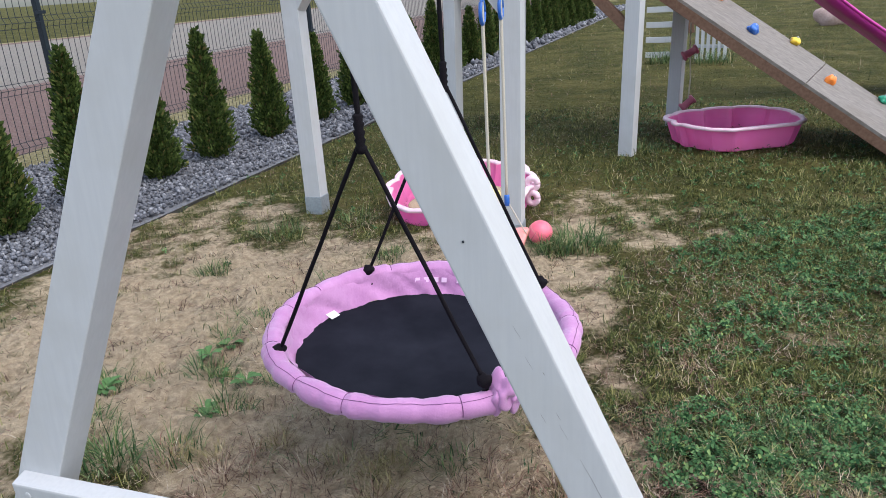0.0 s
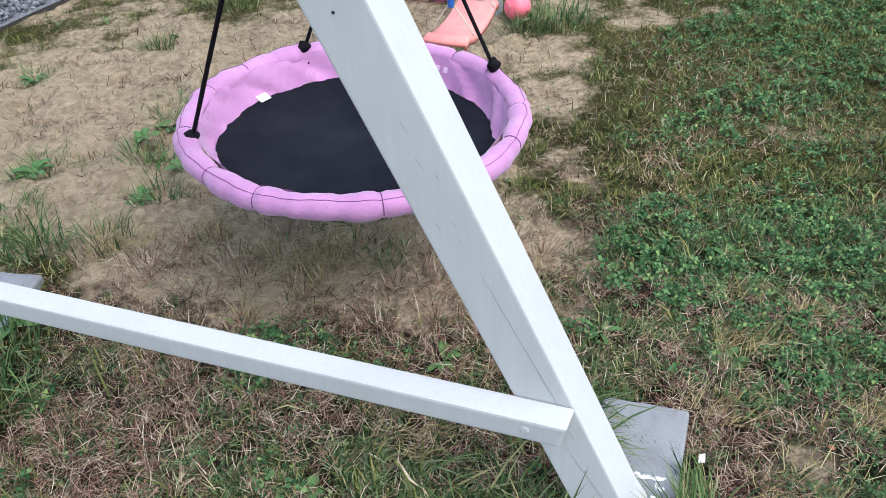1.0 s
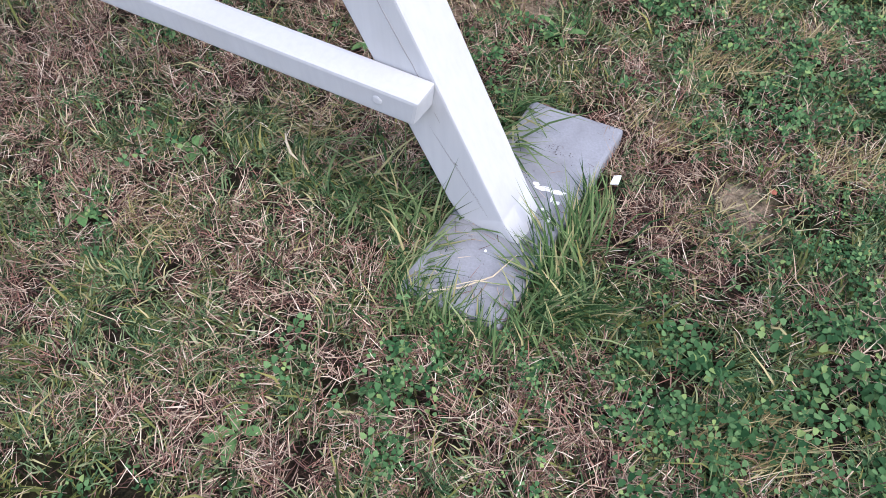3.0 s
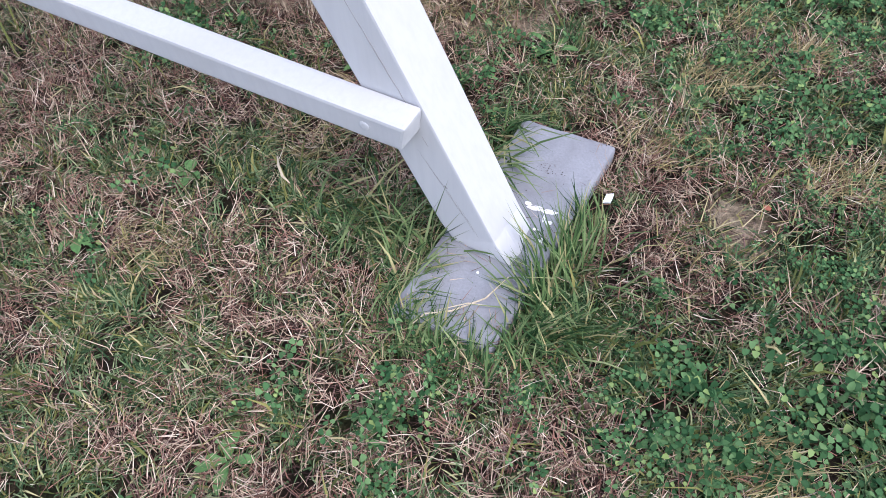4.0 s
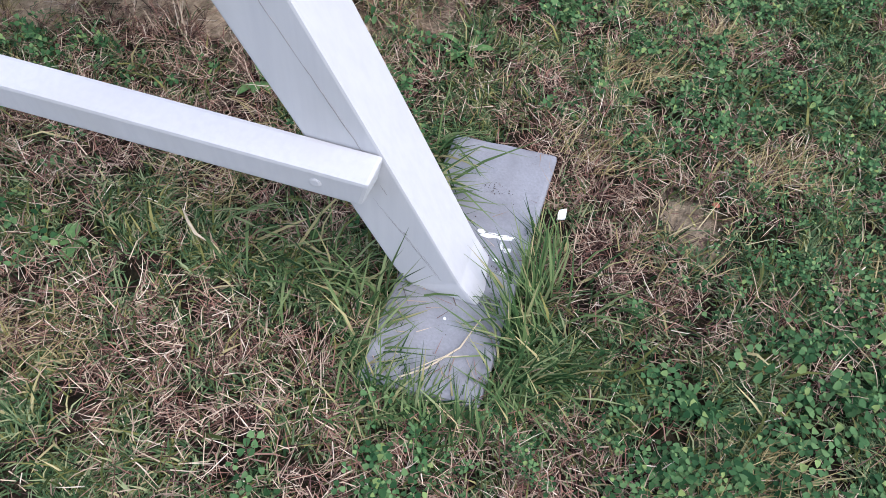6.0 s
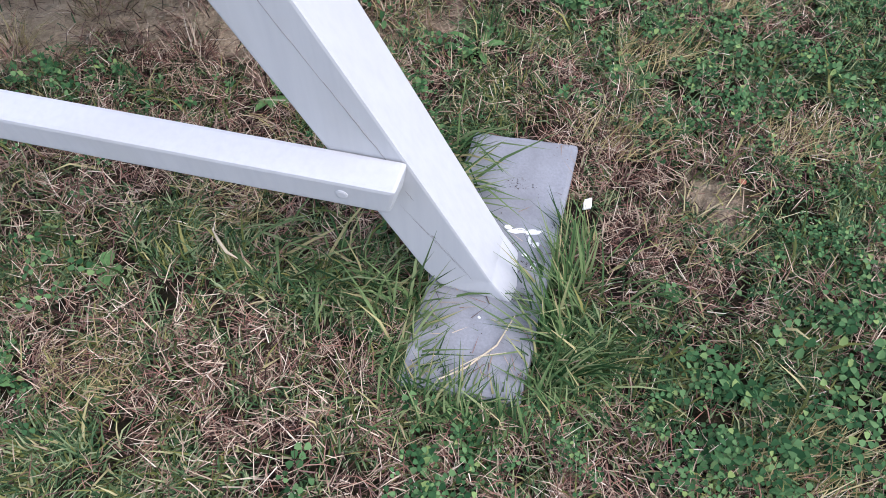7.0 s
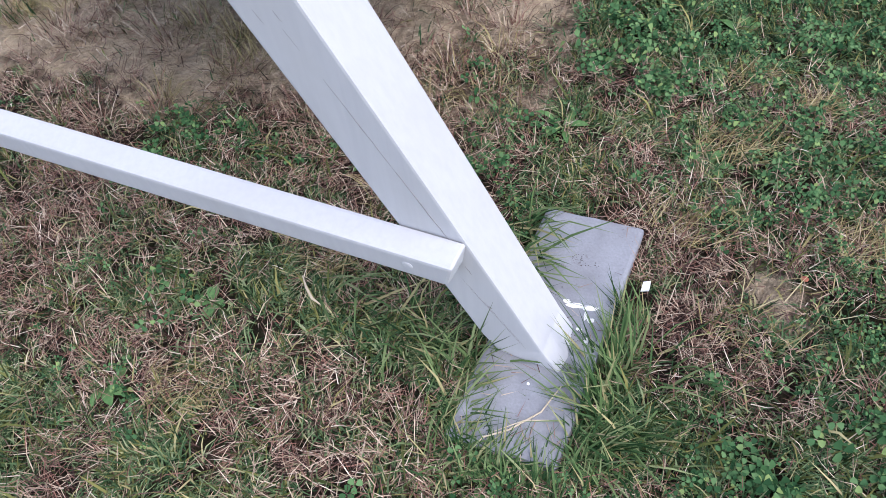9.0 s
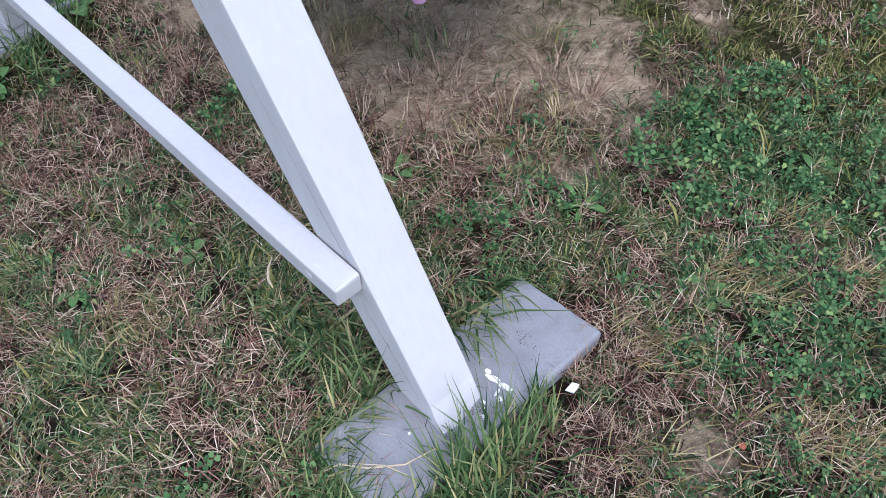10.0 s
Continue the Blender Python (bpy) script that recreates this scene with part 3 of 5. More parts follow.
    # bunched end of the cover beside the front knot
    for k, (dx, dy, dz, s) in enumerate(((0.05, -0.005, -0.02, 0.045), (0.075, 0.01, -0.04, 0.036), (0.03, -0.012, -0.045, 0.03))):
        part("cover_fold", shift(lump(s, k + 3, (0.75, 0.8, 1.15), 0.8, 4), Matrix.Translation(knots[1] - c + Vector((dx, dy, dz)))), PINK_FABRIC, th, smooth=True)
    # white woven label at the edge of the mat
    a = math.radians(150)
    bm = prism([q @ Vector((0.417 * math.cos(a + s * 0.05) - t * 0.02 * math.cos(a), 0.417 * math.sin(a + s * 0.05) - t * 0.02 * math.sin(a), -0.060 - t * 0.0075)) for s, t in ((-1, 0), (1, 0), (1, 1.4), (-1, 1.4))],
               [q @ Vector((0.417 * math.cos(a + s * 0.05) - t * 0.02 * math.cos(a), 0.417 * math.sin(a + s * 0.05) - t * 0.02 * math.sin(a), -0.0592 - t * 0.0075)) for s, t in ((-1, 0), (1, 0), (1, 1.4), (-1, 1.4))], 0)
    part("woven_label", bm, TAG_WHITE, th, "small white woven label")
    # pale print on the far inside of the skirt, as plain bars
    for k, (a0, a1) in enumerate(((85, 87.6), (89.2, 92.6), (94.2, 96.6), (98.5, 101), (77, 79.8), (70, 72), (66, 67.6), (61.6, 63.8), (57.5, 59.5))):
        rows = []
        for z, rad in ((-0.029, 0.4272), (-0.013, 0.4320)):
            rows.append([q @ Vector((rad * math.cos(radians(a)), rad * math.sin(radians(a)), z)) for a in (a0 + (a1 - a0) * j / 4 for j in range(5))])
        inner = [[p - p.normalized() * 0.003 for p in r] for r in rows]
        part("print_bar", loft([rows[0], rows[1], inner[1], inner[0], rows[0]], closed=False), WRITING, th, "pale printed mark on the canvas")
    return th


nest = nest_swing()


# ---- small marks on the near leg and slab ----
def decal(name, at, wide, deep, seed, mat, label, category, thick=0.0007):
    """A flat irregular blob lying on a surface."""
    th_bm = bmesh.new()
    pts = []
    for k in range(14):
        a = 2 * math.pi * k / 14
        r = 0.85 + 0.45 * noise.noise(Vector((math.cos(a) * 1.6, math.sin(a) * 1.6, seed * 2.3)))
        pts.append(Vector((math.cos(a) * wide * r, math.sin(a) * deep * r, 0)))
    lo = [th_bm.verts.new(p) for p in pts]
    hi = [th_bm.verts.new(p * 0.9 + Vector((0, 0, thick))) for p in pts]
    th_bm.faces.new(lo[::-1])
    th_bm.faces.new(hi)
    for k in range(14):
        th_bm.faces.new((lo[k], lo[(k + 1) % 14], hi[(k + 1) % 14], hi[k]))
    ob = part(name, th_bm, mat)
    ob.location = at
    return tagged(ob, label, category)


for i, (x, y, w, d) in enumerate(((0.668, 1.221, 0.022, 0.0062), (0.694, 1.219, 0.017, 0.006), (0.649, 1.228, 0.009, 0.006), (0.696, 1.193, 0.008, 0.0072), (0.686, 1.200, 0.003, 0.012), (0.676, 1.172, 0.007, 0.004), (0.690, 1.150, 0.006, 0.009), (0.684, 1.163, 0.003, 0.003), (0.597, 1.052, 0.0035, 0.003))):
    tagged(decal("paint_drip", (x, y, 0.0245), w, d, i, TAG_WHITE, "dried white paint drip on the grey slab", "paint drip"), group="paint drips on the slab")
chip = part("paint_chip", prism([(-0.008, -0.010, 0), (0.008, -0.007, 0), (0.010, 0.010, 0), (-0.004, 0.008, 0)], [(-0.008, -0.010, 0.004), (0.008, -0.007, 0.006), (0.010, 0.010, 0.012), (-0.004, 0.008, 0.009)], 0.001), TAG_WHITE)
chip.location = (0.793, 1.284, 0.012)
tagged(chip, "small white flake lying in the grass beside the slab", "flake")
CRACK = speckled("dark_wood_crack", (0.22, 0.21, 0.21), (0.32, 0.30, 0.29), 80, 0.9, 0.1, 0.001)


def leg_front(z, s):
    """A point on the front face of the near leg; s: 0 at its outer edge to 1 at its inner edge."""
    c = O + U * (-0.4552 * z - 0.010 - 0.112 * s) + V * (0.0202 + 0.0083 * z)
    c.z = z
    return c


def leg_mark(z0, s0, z1, s1, w, wander=0.012):
    pts = [leg_front(z0 + (z1 - z0) * k / 10, s0 + (s1 - s0) * k / 10 + wander * noise.noise(Vector((k * 0.7, z0 * 9, s0 * 20)))) for k in range(11)]
    part("crack", tube([local(frame_thing, p) for p in pts], [w * (0.3 + 0.7 * math.sin(math.pi * (k + 0.5) / 11)) for k in range(11)], 5), CRACK, frame_thing, "fine dark crack in the paint")


for z0, s0, z1, s1, w in ((0.335, 0.26, 0.47, 0.335, 0.0009), (0.46, 0.332, 0.62, 0.42, 0.0006), (0.66, 0.46, 0.69, 0.48, 0.0003), (0.69, 0.70, 0.71, 0.715, 0.0005), (0.70, 0.42, 0.715, 0.43, 0.0005), (0.80, 0.46, 0.825, 0.48, 0.0004),
                          (0.86, 0.40, 0.885, 0.43, 0.0004), (0.79, 0.3, 0.797, 0.31, 0.0007), (0.166, 0.39, 0.172, 0.41, 0.0012), (0.255, 0.30, 0.275, 0.315, 0.0005)):
    leg_mark(z0, s0, z1, s1, w)
for k in range(7):      # raised grain low on the leg
    leg_mark(0.24 - 0.02 * k, 0.55 - 0.035 * k, 0.17 - 0.02 * k, 0.47 - 0.03 * k, 0.0003, 0.02)
nail = part("nail_head", shift(ball_mesh(0.0026, 8, 6), Matrix.Translation(local(frame_thing, leg_front(1.04, 0.55)))), DARK_STEEL, frame_thing, "small dark nail head")
for s in (-0.245, -1.70):
    c = O + U * s - V * 0.0245 + Vector((0, 0, 0.310 if s > -1 else 0.328))
    part("bolt", tube([local(frame_thing, c + V * 0.006), local(frame_thing, c - V * 0.001), local(frame_thing, c - V * 0.002)], [0.009, 0.009, 0.006], 12), WHITE, frame_thing, "bolt head painted white")


# ---- seat swing behind the nest swing ----
def seat_swing():
    c = Vector((0.105, 3.17, 0.295))
    th = thing("seat_swing", c, "coral plastic seat swing on cream ropes with blue grips", "swing", "swings")
    rings = []
    for s in np.linspace(-0.24, 0.24, 13):
        lift = 0.05 * (abs(s) / 0.24) ** 3
        drop = 0.03 * max(0.0, (abs(s) - 0.2) / 0.04)
        row = []
        for wdt, z in ((-0.088, -0.028), (-0.092, 0.0), (-0.08, 0.012), (0.0, 0.004), (0.08, 0.012), (0.092, 0.0), (0.088, -0.028), (0.076, -0.014), (0.0, -0.012), (-0.076, -0.014)):
            row.append(V * s + U * wdt + Vector((0, 0, z + lift - drop)))
        rings.append(row)
    part("seat", loft(rings, cap_start=True, cap_end=True), CORAL, th, smooth=True)
    for s, rise in ((-0.14, 0.15), (0.17, 0.185)):
        grip = V * s + Vector((0, 0, rise))
        top = V * s + Vector((0, 0, BEAM_Z - c.z))
        part("rope", tube(along(grip, top, 18), 0.007, 8, 0.12), ROPE_CREAM, th, smooth=True)
        part("grip", tube([grip + Vector((0, 0, z)) for z in (-0.027, -0.024, -0.004, 0.0, 0.004, 0.024, 0.027)], [0.009, 0.0125, 0.013, 0.0122, 0.013, 0.0125, 0.009], 12), BLUE, th, "blue plastic rope grip", smooth=True)
        for side in (-1, 1):
            part("strand", tube(along(grip, V * s + U * 0.09 * side + Vector((0, 0, 0.02)), 6), 0.0032, 6, 0.12), ROPE_CREAM, th, smooth=True)
        ring = [top + Vector((0, 0, -0.68)) + V * 0.03 * math.cos(a) + Vector((0, 0, 0.045 * math.sin(a))) for a in (2 * math.pi * k / 14 for k in range(15))]
        part("adjuster", tube(ring, 0.008, 8), BLUE, th, "blue plastic rope adjuster ring", smooth=True)
    return th


seat_swing()


# ---- shell sandboxes ----
FRONT = ((-0.62, 0.0), (-0.60, -0.16), (-0.50, -0.36), (-0.32, -0.48), (0.34, -0.48), (0.50, -0.36), (0.60, -0.16), (0.62, 0.0))


def shell_outline(grow, n=132):
    """Fan-shaped outline: straight edges round the hinge side, scallops behind."""
    pts = []
    for k in range(n):
        a = 2 * math.pi * k / n - math.pi / 2
        x, y = math.cos(a), math.sin(a)
        r = (abs(x / 0.62) ** 2.8 + abs(y / 0.60) ** 2.8) ** (-1 / 2.8) * (1 + 0.08 * abs(math.sin(5.5 * a)) ** 0.6)
        if y < 0:
            for (x0, y0), (x1, y1) in zip(FRONT, FRONT[1:]):
                d = x * (y1 - y0) - y * (x1 - x0)
                if abs(d) > 1e-9:
                    t = (x0 * (y1 - y0) - y0 * (x1 - x0)) / d
                    f = ((x * t - x0) * (x1 - x0) + (y * t - y0) * (y1 - y0)) / ((x1 - x0) ** 2 + (y1 - y0) ** 2)
                    if t > 0 and -1e-6 <= f <= 1 + 1e-6:
                        r = t
        pts.append(Vector((x * (r + grow), y * (r + grow), 0)))
    return pts


def shell_sandbox(at, turn, scale, label, tip=0.0):
    th = thing("shell_sandbox", at, label, "sandbox", "shell sandboxes")
    th.rotation_euler = (tip, 0, turn)
    th.scale = (scale, scale, scale * 1.1)

    def ring(grow, z):
        return [p + Vector((0, 0, z)) for p in shell_outline(grow)]

    body = [ring(-0.13, 0.012), ring(-0.125, 0.0), ring(-0.10, 0.012), ring(-0.06, 0.12), ring(-0.035, 0.205)]
    inner = [ring(-0.05, 0.205), ring(-0.075, 0.12), ring(-0.115, 0.03), ring(-0.14, 0.02)]
    part("basin", loft(body + inner, cap_start=True, cap_end=True), PINK_PLASTIC, th, smooth=False)
    rim = [ring(-0.052, 0.206), ring(-0.05, 0.218), ring(-0.044, 0.222), ring(-0.008, 0.222), ring(-0.002, 0.217), ring(0.0, 0.198), ring(-0.006, 0.198), ring(-0.008, 0.212), ring(-0.03, 0.210), ring(-0.052, 0.206)]
    part("rim", loft(rim), PALE_PINK, th, "sun-faded pale pink rim", smooth=True)
    for lobe in (-1, 1) if tip else ():
        pts = [Vector((0.6 + 0.03 + 0.042 * math.cos(t), 0.05 + 0.01 * lobe, 0.17 + 0.056 * lobe + 0.045 * math.sin(t))) for t in (2 * math.pi * k / 20 for k in range(21))]
        part("handle", tube(pts, 0.027, 8), PALE_PINK, th, "pale pink lobed loop handle", smooth=True)
    return th


shell_sandbox((2.03, 6.50, 0.0), radians(16), 0.86, "empty pink plastic shell sandbox on the lawn")
shell_sandbox((-0.22, 4.76, -0.02), radians(-8), 0.78, "pink plastic shell sandbox filled with sand and toys", radians(8))
heap = lump(1.0, 4, (0.33, 0.31, 0.04), 0.25, 4)
heap = part("sand_fill", shift(heap, Matrix.Translation((-0.22, 4.76, 0.06)) @ Matrix.Rotation(radians(8), 4, 'X')), SAND, smooth=True)
tagged(heap, "loose sand filling the pink shell sandbox", "sand")


def toy(name, at, r, mat, cap, label):
    th = thing(name, at, label, "toy", "sand toys")
    part("body", shift(lump(r, r * 90, (1, 1, 0.85), 0.12, 2), Matrix.Translation((0, 0, r * 0.7))), mat, th, smooth=True)
    part("top", shift(lump(r * 0.8, 2, (1, 1, 0.9), 0.1, 2), Matrix.Translation((-0.5 * r, 0.75 * r, r * 1.25))), cap, th, smooth=True)
    return th


toy("toy_bucket", (-0.216, 4.62, 0.075), 0.05, ORANGE, TEAL, "orange and teal plastic sand toy in the sandbox")
toy("toy_mould", (0.01, 4.66, 0.075), 0.06, LIME, LIME, "pale yellow plastic mould in the sandbox")
toy("toy_scoop", (-0.11, 4.55, 0.075), 0.032, MAGENTA, PALE_PINK, "magenta plastic scoop in the sandbox")

ball = part("ball", ball_mesh(0.07, 32, 20), BALL_PINK, smooth=True)
ball.location = (0.305, 4.06, 0.066)
tagged(ball, "pink rubber play ball beside the white post", "ball")
for tilt in (0.3, 1.4, 2.5):
    m = Euler((tilt, 0.5, tilt * 2)).to_matrix()
    part("groove", tube([m @ Vector((0.0702 * math.cos(a), 0.0702 * math.sin(a), 0)) for a in (2 * math.pi * k / 40 for k in range(41))], 0.0012, 4), CORAL, ball, "moulded line on the ball")


# ---- play tower ----
TA, TB, TC = Vector((1.07, 6.2, 0)), Vector((1.66, 7.39, 0)), Vector((-0.44, 7.0, 0))
TD = TC + TB - TA
tower = thing("play_tower", (0.6, 7.2, 0), "white timber play tower on four square posts", "play tower")
side = (TA - TC).normalized()
LEAN = Vector((0.03, 0, 1)).normalized()
for p in (TA, TB, TC, TD):
    part("post", bar(local(tower, p + Vector((0, 0, -0.02))), local(tower, p + LEAN * 2.4), 0.118, 0.118, side), WHITE, tower)
for a, b in ((TA, TB), (TB, TD), (TD, TC), (TC, TA)):
    part("joist", bar(local(tower, a + LEAN * 1.42), local(tower, b + LEAN * 1.42), 0.06, 0.14), WHITE, tower)
for k in range(12):
    f = (k + 0.5) / 12
    part("deck_board", bar(local(tower, TA.lerp(TC, f) + LEAN * 1.51), local(tower, TB.lerp(TD, f) + LEAN * 1.51), 0.11, 0.025), GREY_WOOD, tower)
# unseen gable roof, added to throw shade on the lawn in front
for s_, e_ in ((TA, TB), (TC, TD)):
    part("shade_roof_plate", bar(local(tower, s_ + LEAN * 2.42), local(tower, e_ + LEAN * 2.42), 0.1, 0.1), WHITE, tower)
ridge_a, ridge_b = TA.lerp(TC, 0.5) + LEAN * 3.05, TB.lerp(TD, 0.5) + LEAN * 3.05
for s_, e_ in ((TA, TB), (TC, TD)):
    for k in range(7):
        f = -0.12 + 1.24 * (k + 0.5) / 7
        part("shade_roof_board", bar(local(tower, s_.lerp(e_, f) + LEAN * 2.44), local(tower, ridge_a.lerp(ridge_b, f)), 0.228, 0.022, e_ - s_), GREY_WOOD, tower)
part("diagonal_brace", bar(local(tower, TA + Vector((-0.02, 0.02, 1.02))), local(tower, TA.lerp(TC, 0.3) + LEAN * 1.42), 0.06, 0.08), BROWN_WOOD, tower, "brown stained diagonal brace")

# climbing ramp of boards with coloured holds
R0, RD, RW = Vector((1.477, 6.293, 1.198)), Vector((0.895, -0.444, -0.663)), Vector((0.444, 0.895, 0.0))
ramp_thing = thing("climbing_ramp", (2.4, 6.3, 0), "weathered grey board climbing ramp with coloured holds", "climbing ramp")
up = RW.cross(RD).normalized()
if up.z < 0:
    up = -up
for k in range(5):
    f = (k + 0.5) / 5 * 1.2
    for r0, r1 in ((-0.32, 0.948), (0.952, 1.80)):
        a, b = R0 + RD * r0 + RW * f - up * 0.012, R0 + RD * r1 + RW * f - up * 0.012
        part("board", bar(local(ramp_thing, a), local(ramp_thing, b), 0.2385, 0.024, RW, 0.002), GREY_WOOD, ramp_thing)
for f in (0.025, 0.6, 1.175):
    part("stringer", bar(local(ramp_thing, R0 + RD * -0.32 + RW * f - up * 0.062), local(ramp_thing, R0 + RD * 1.74 + RW * f - up * 0.062), 0.05, 0.075, RW), BROWN_WOOD, ramp_thing, "brown timber stringer")


def climbing_hold(r, w, mat, colour, seed):
    at = R0 + RD * r + RW * w
    th = thing("climbing_hold", at, colour + " moulded climbing hold bolted to the ramp", "climbing hold", "climbing holds")
    th.rotation_euler = up.to_track_quat("Z", "Y").to_euler()
    part("grip", shift(lump(0.058, seed, (1.25, 0.75, 0.7), 0.5, 3), Matrix.Translation((0, 0, 0.022))), mat, th, smooth=True)
    part("bolt", tube([(0, 0, 0.03), (0, 0, 0.066), (0, 0, 0.069)], [0.01, 0.01, 0.006], 10), STEEL, th, "steel bolt head")


for r, w, mat, colour, seed in ((0.44, 0.49, BLUE, "blue", 1), (0.68, 1.12, YELLOW, "yellow", 2), (1.05, 0.54, ORANGE, "orange", 3), (1.41, 1.12, GREEN, "green", 4), (0.06, 0.93, ORANGE, "orange", 5)):
    climbing_hold(r, w, mat, colour, seed)


def slide():
    a, b = Vector((2.45, 8.75, 1.82)), Vector((4.78, 8.75, 0.03))
    th = thing("slide", (4.0, 8.7, 0), "magenta plastic wavy slide with raised side walls", "slide")
    rings = []
    section = ((-0.33, -0.03), (-0.34, 0.02), (-0.315, 0.025), (-0.29, 0.01), (-0.16, 0.005), (-0.06, 0.012), (0.0, 0.005), (0.06, 0.012), (0.16, 0.005), (0.29, 0.03), (0.315, 0.12), (0.34, 0.12), (0.33, -0.03))
    for k in range(31):
        f = k / 30
        p = a.lerp(b, f) - th.location
        p.z += 0.05 * math.sin(f * 9.4) * (1 - f)
        rings.append([p + Vector((0.6 * z, y, 0.8 * z)) for y, z in section])
    part("chute", loft(rings, cap_start=True, cap_end=True), MAGENTA, th, smooth=True)
    for i, wid, mat in ((1, 0.016, MAGENTA), (11, 0.016, MAGENTA), (5, 0.005, PALE_PINK), (7, 0.005, PALE_PINK)):
        part("side_rail" if i in (1, 11) else "groove", tube([r[i] for r in rings], wid, 8), mat, th, smooth=True)


slide()

DUSTY = speckled("dusty_rose_plastic", (0.38, 0.09, 0.15), (0.46, 0.13, 0.19), 30, 0.45, 0.05, 0.001)
# rope with pink grips hanging from the tower
hang = thing("rope_handle", (1.77, 7.3, 0.15), "pink plastic grips on a cream rope beside the tower post", "rope handle")
part("rope", tube([(0, 0, 0.0), (0.015, 0, 0.3), (0.0, 0, 0.55), (-0.005, 0, 0.9), (-0.02, 0, 1.3)], 0.006, 6), ROPE_CREAM, hang)
for z, tilt in ((0.53, 0.5), (0.06, 0.7)):
    d = Vector((math.cos(tilt), 0, math.sin(tilt)))
    part("grip", tube([Vector((0, 0, z)) + d * s for s in (-0.075, -0.07, -0.05, -0.045, 0.045, 0.05, 0.07, 0.075)], [0.034, 0.046, 0.046, 0.034, 0.034, 0.046, 0.046, 0.034], 12), DUSTY, hang, "dusty pink plastic grip", smooth=True)

# white slatted planter far behind the tower
crate = thing("slatted_planter", (2.75, 12.6, 0), "white slatted timber planter standing on the lawn", "planter")
for k in range(5):
    z = 0.05 + 0.24 * k
    part("slat", bar(Vector((-0.5, 0.45, z)), Vector((0.05, 0.3, z)), 0.03, 0.09), WHITE, crate)
for k in range(6):
    x = 0.22 + 0.075 * k
    part("picket", bar(Vector((x, -0.05 - 0.05 * k, 0)), Vector((x, -0.05 - 0.05 * k, 0.92 - 0.07 * k)), 0.05, 0.025), WHITE, crate)
part("rail", bar(Vector((0.18, -0.0, 0.2)), Vector((0.65, -0.30, 0.2)), 0.03, 0.05), WHITE, crate)
part("corner_post", bar(Vector((0.08, 0.25, -0.01)), Vector((0.08, 0.25, 1.2)), 0.08, 0.08), WHITE, crate)
part("sloping_board", bar(Vector((0.16, 0.1, 0.4)), Vector((0.05, 0.1, 1.25)), 0.05, 0.09), BROWN_WOOD, crate, "brown sloping board")
stone = part("boulder", lump(0.33, 8, (1.1, 0.8, 0.75), 0.35, 3), speckled("pinkish_granite", (0.36, 0.24, 0.21), (0.5, 0.37, 0.33), 30, 0.8, 0.4, 0.01), smooth=True)
stone.location = (6.95, 17.7, 0.16)
tagged(stone, "pinkish boulder lying on the lawn", "boulder")


# ---- fence ----
FDIR = Vector((0.28, 1, 0)).normalized()
POST_GAP, WIRE_GAP, FENCE_H = 4.8, 0.07, 1.53
post_y0 = 6.85 - 9.6 * FDIR.y


def fence_point(s):
    y = post_y0 + s * FDIR.y
    return Vector((fence_x(y), y, 0))


BENDS = (0.22, 0.75, 1.32)
FN = Vector((FDIR.y, -FDIR.x, 0))
zs = [(0.02, 0.0)]
for bz in BENDS:
    zs += [(bz - 0.05, 0.0), (bz, 0.028), (bz + 0.05, 0.0)]
zs.append((FENCE_H, 0.0))
wire_bm = tube([FN * o + Vector((0, 0, z)) for z, o in zs], 0.0036, 4)
wire_me = bpy.data.meshes.new("wire")
wire_bm.to_mesh(wire_me)
wire_bm.free()
wire_me.materials.append(DARK_STEEL)
coarse_me = bpy.data.meshes.new("wire")
wire_bm = tube([FN * o + Vector((0, 0, z)) for z, o in zs], 0.0045, 3)
wire_bm.to_mesh(coarse_me)
wire_bm.free()
coarse_me.materials.append(DARK_STEEL)
fence = thing("fence", fence_point(0), "anthracite welded wire mesh garden fence on square steel posts", "fence")
for k in range(6):
    base = fence_point(k * POST_GAP) - fence.location
    for j in range(1, int(POST_GAP / WIRE_GAP - 0.2)):
        w = new("wire", wire_me if k < 4 else coarse_me)
        w.parent = fence
        w.location = base + FDIR * j * WIRE_GAP
    for z, o in zs:
        if 0.1 < z < FENCE_H:
            part("cross_wire", tube([base + FDIR * 0.02 + FN * (o + 0.004) + Vector((0, 0, z)), base + FDIR * (POST_GAP - 0.02) + FN * (o + 0.004) + Vector((0, 0, z))], 0.003, 4), DARK_STEEL, fence)
    pole = part("post", bar(base + Vector((0, 0, -0.05)), base + Vector((0, 0, 1.6)), 0.06, 0.045, FN, 0.004), DARK_STEEL, fence)
    part("cap", bar(base + Vector((0, 0, 1.6)), base + Vector((0, 0, 1.612)), 0.066, 0.05, FN, 0.003), DARK_STEEL, pole)
    for z in (0.3, 0.85, 1.4):
        part("clip", bar(base + FN * 0.032 - FDIR * 0.06 + Vector((0, 0, z)), base + FN * 0.032 + FDIR * 0.06 + Vector((0, 0, z)), 0.012, 0.03, FN, 0.002), DARK_STEEL, pole)

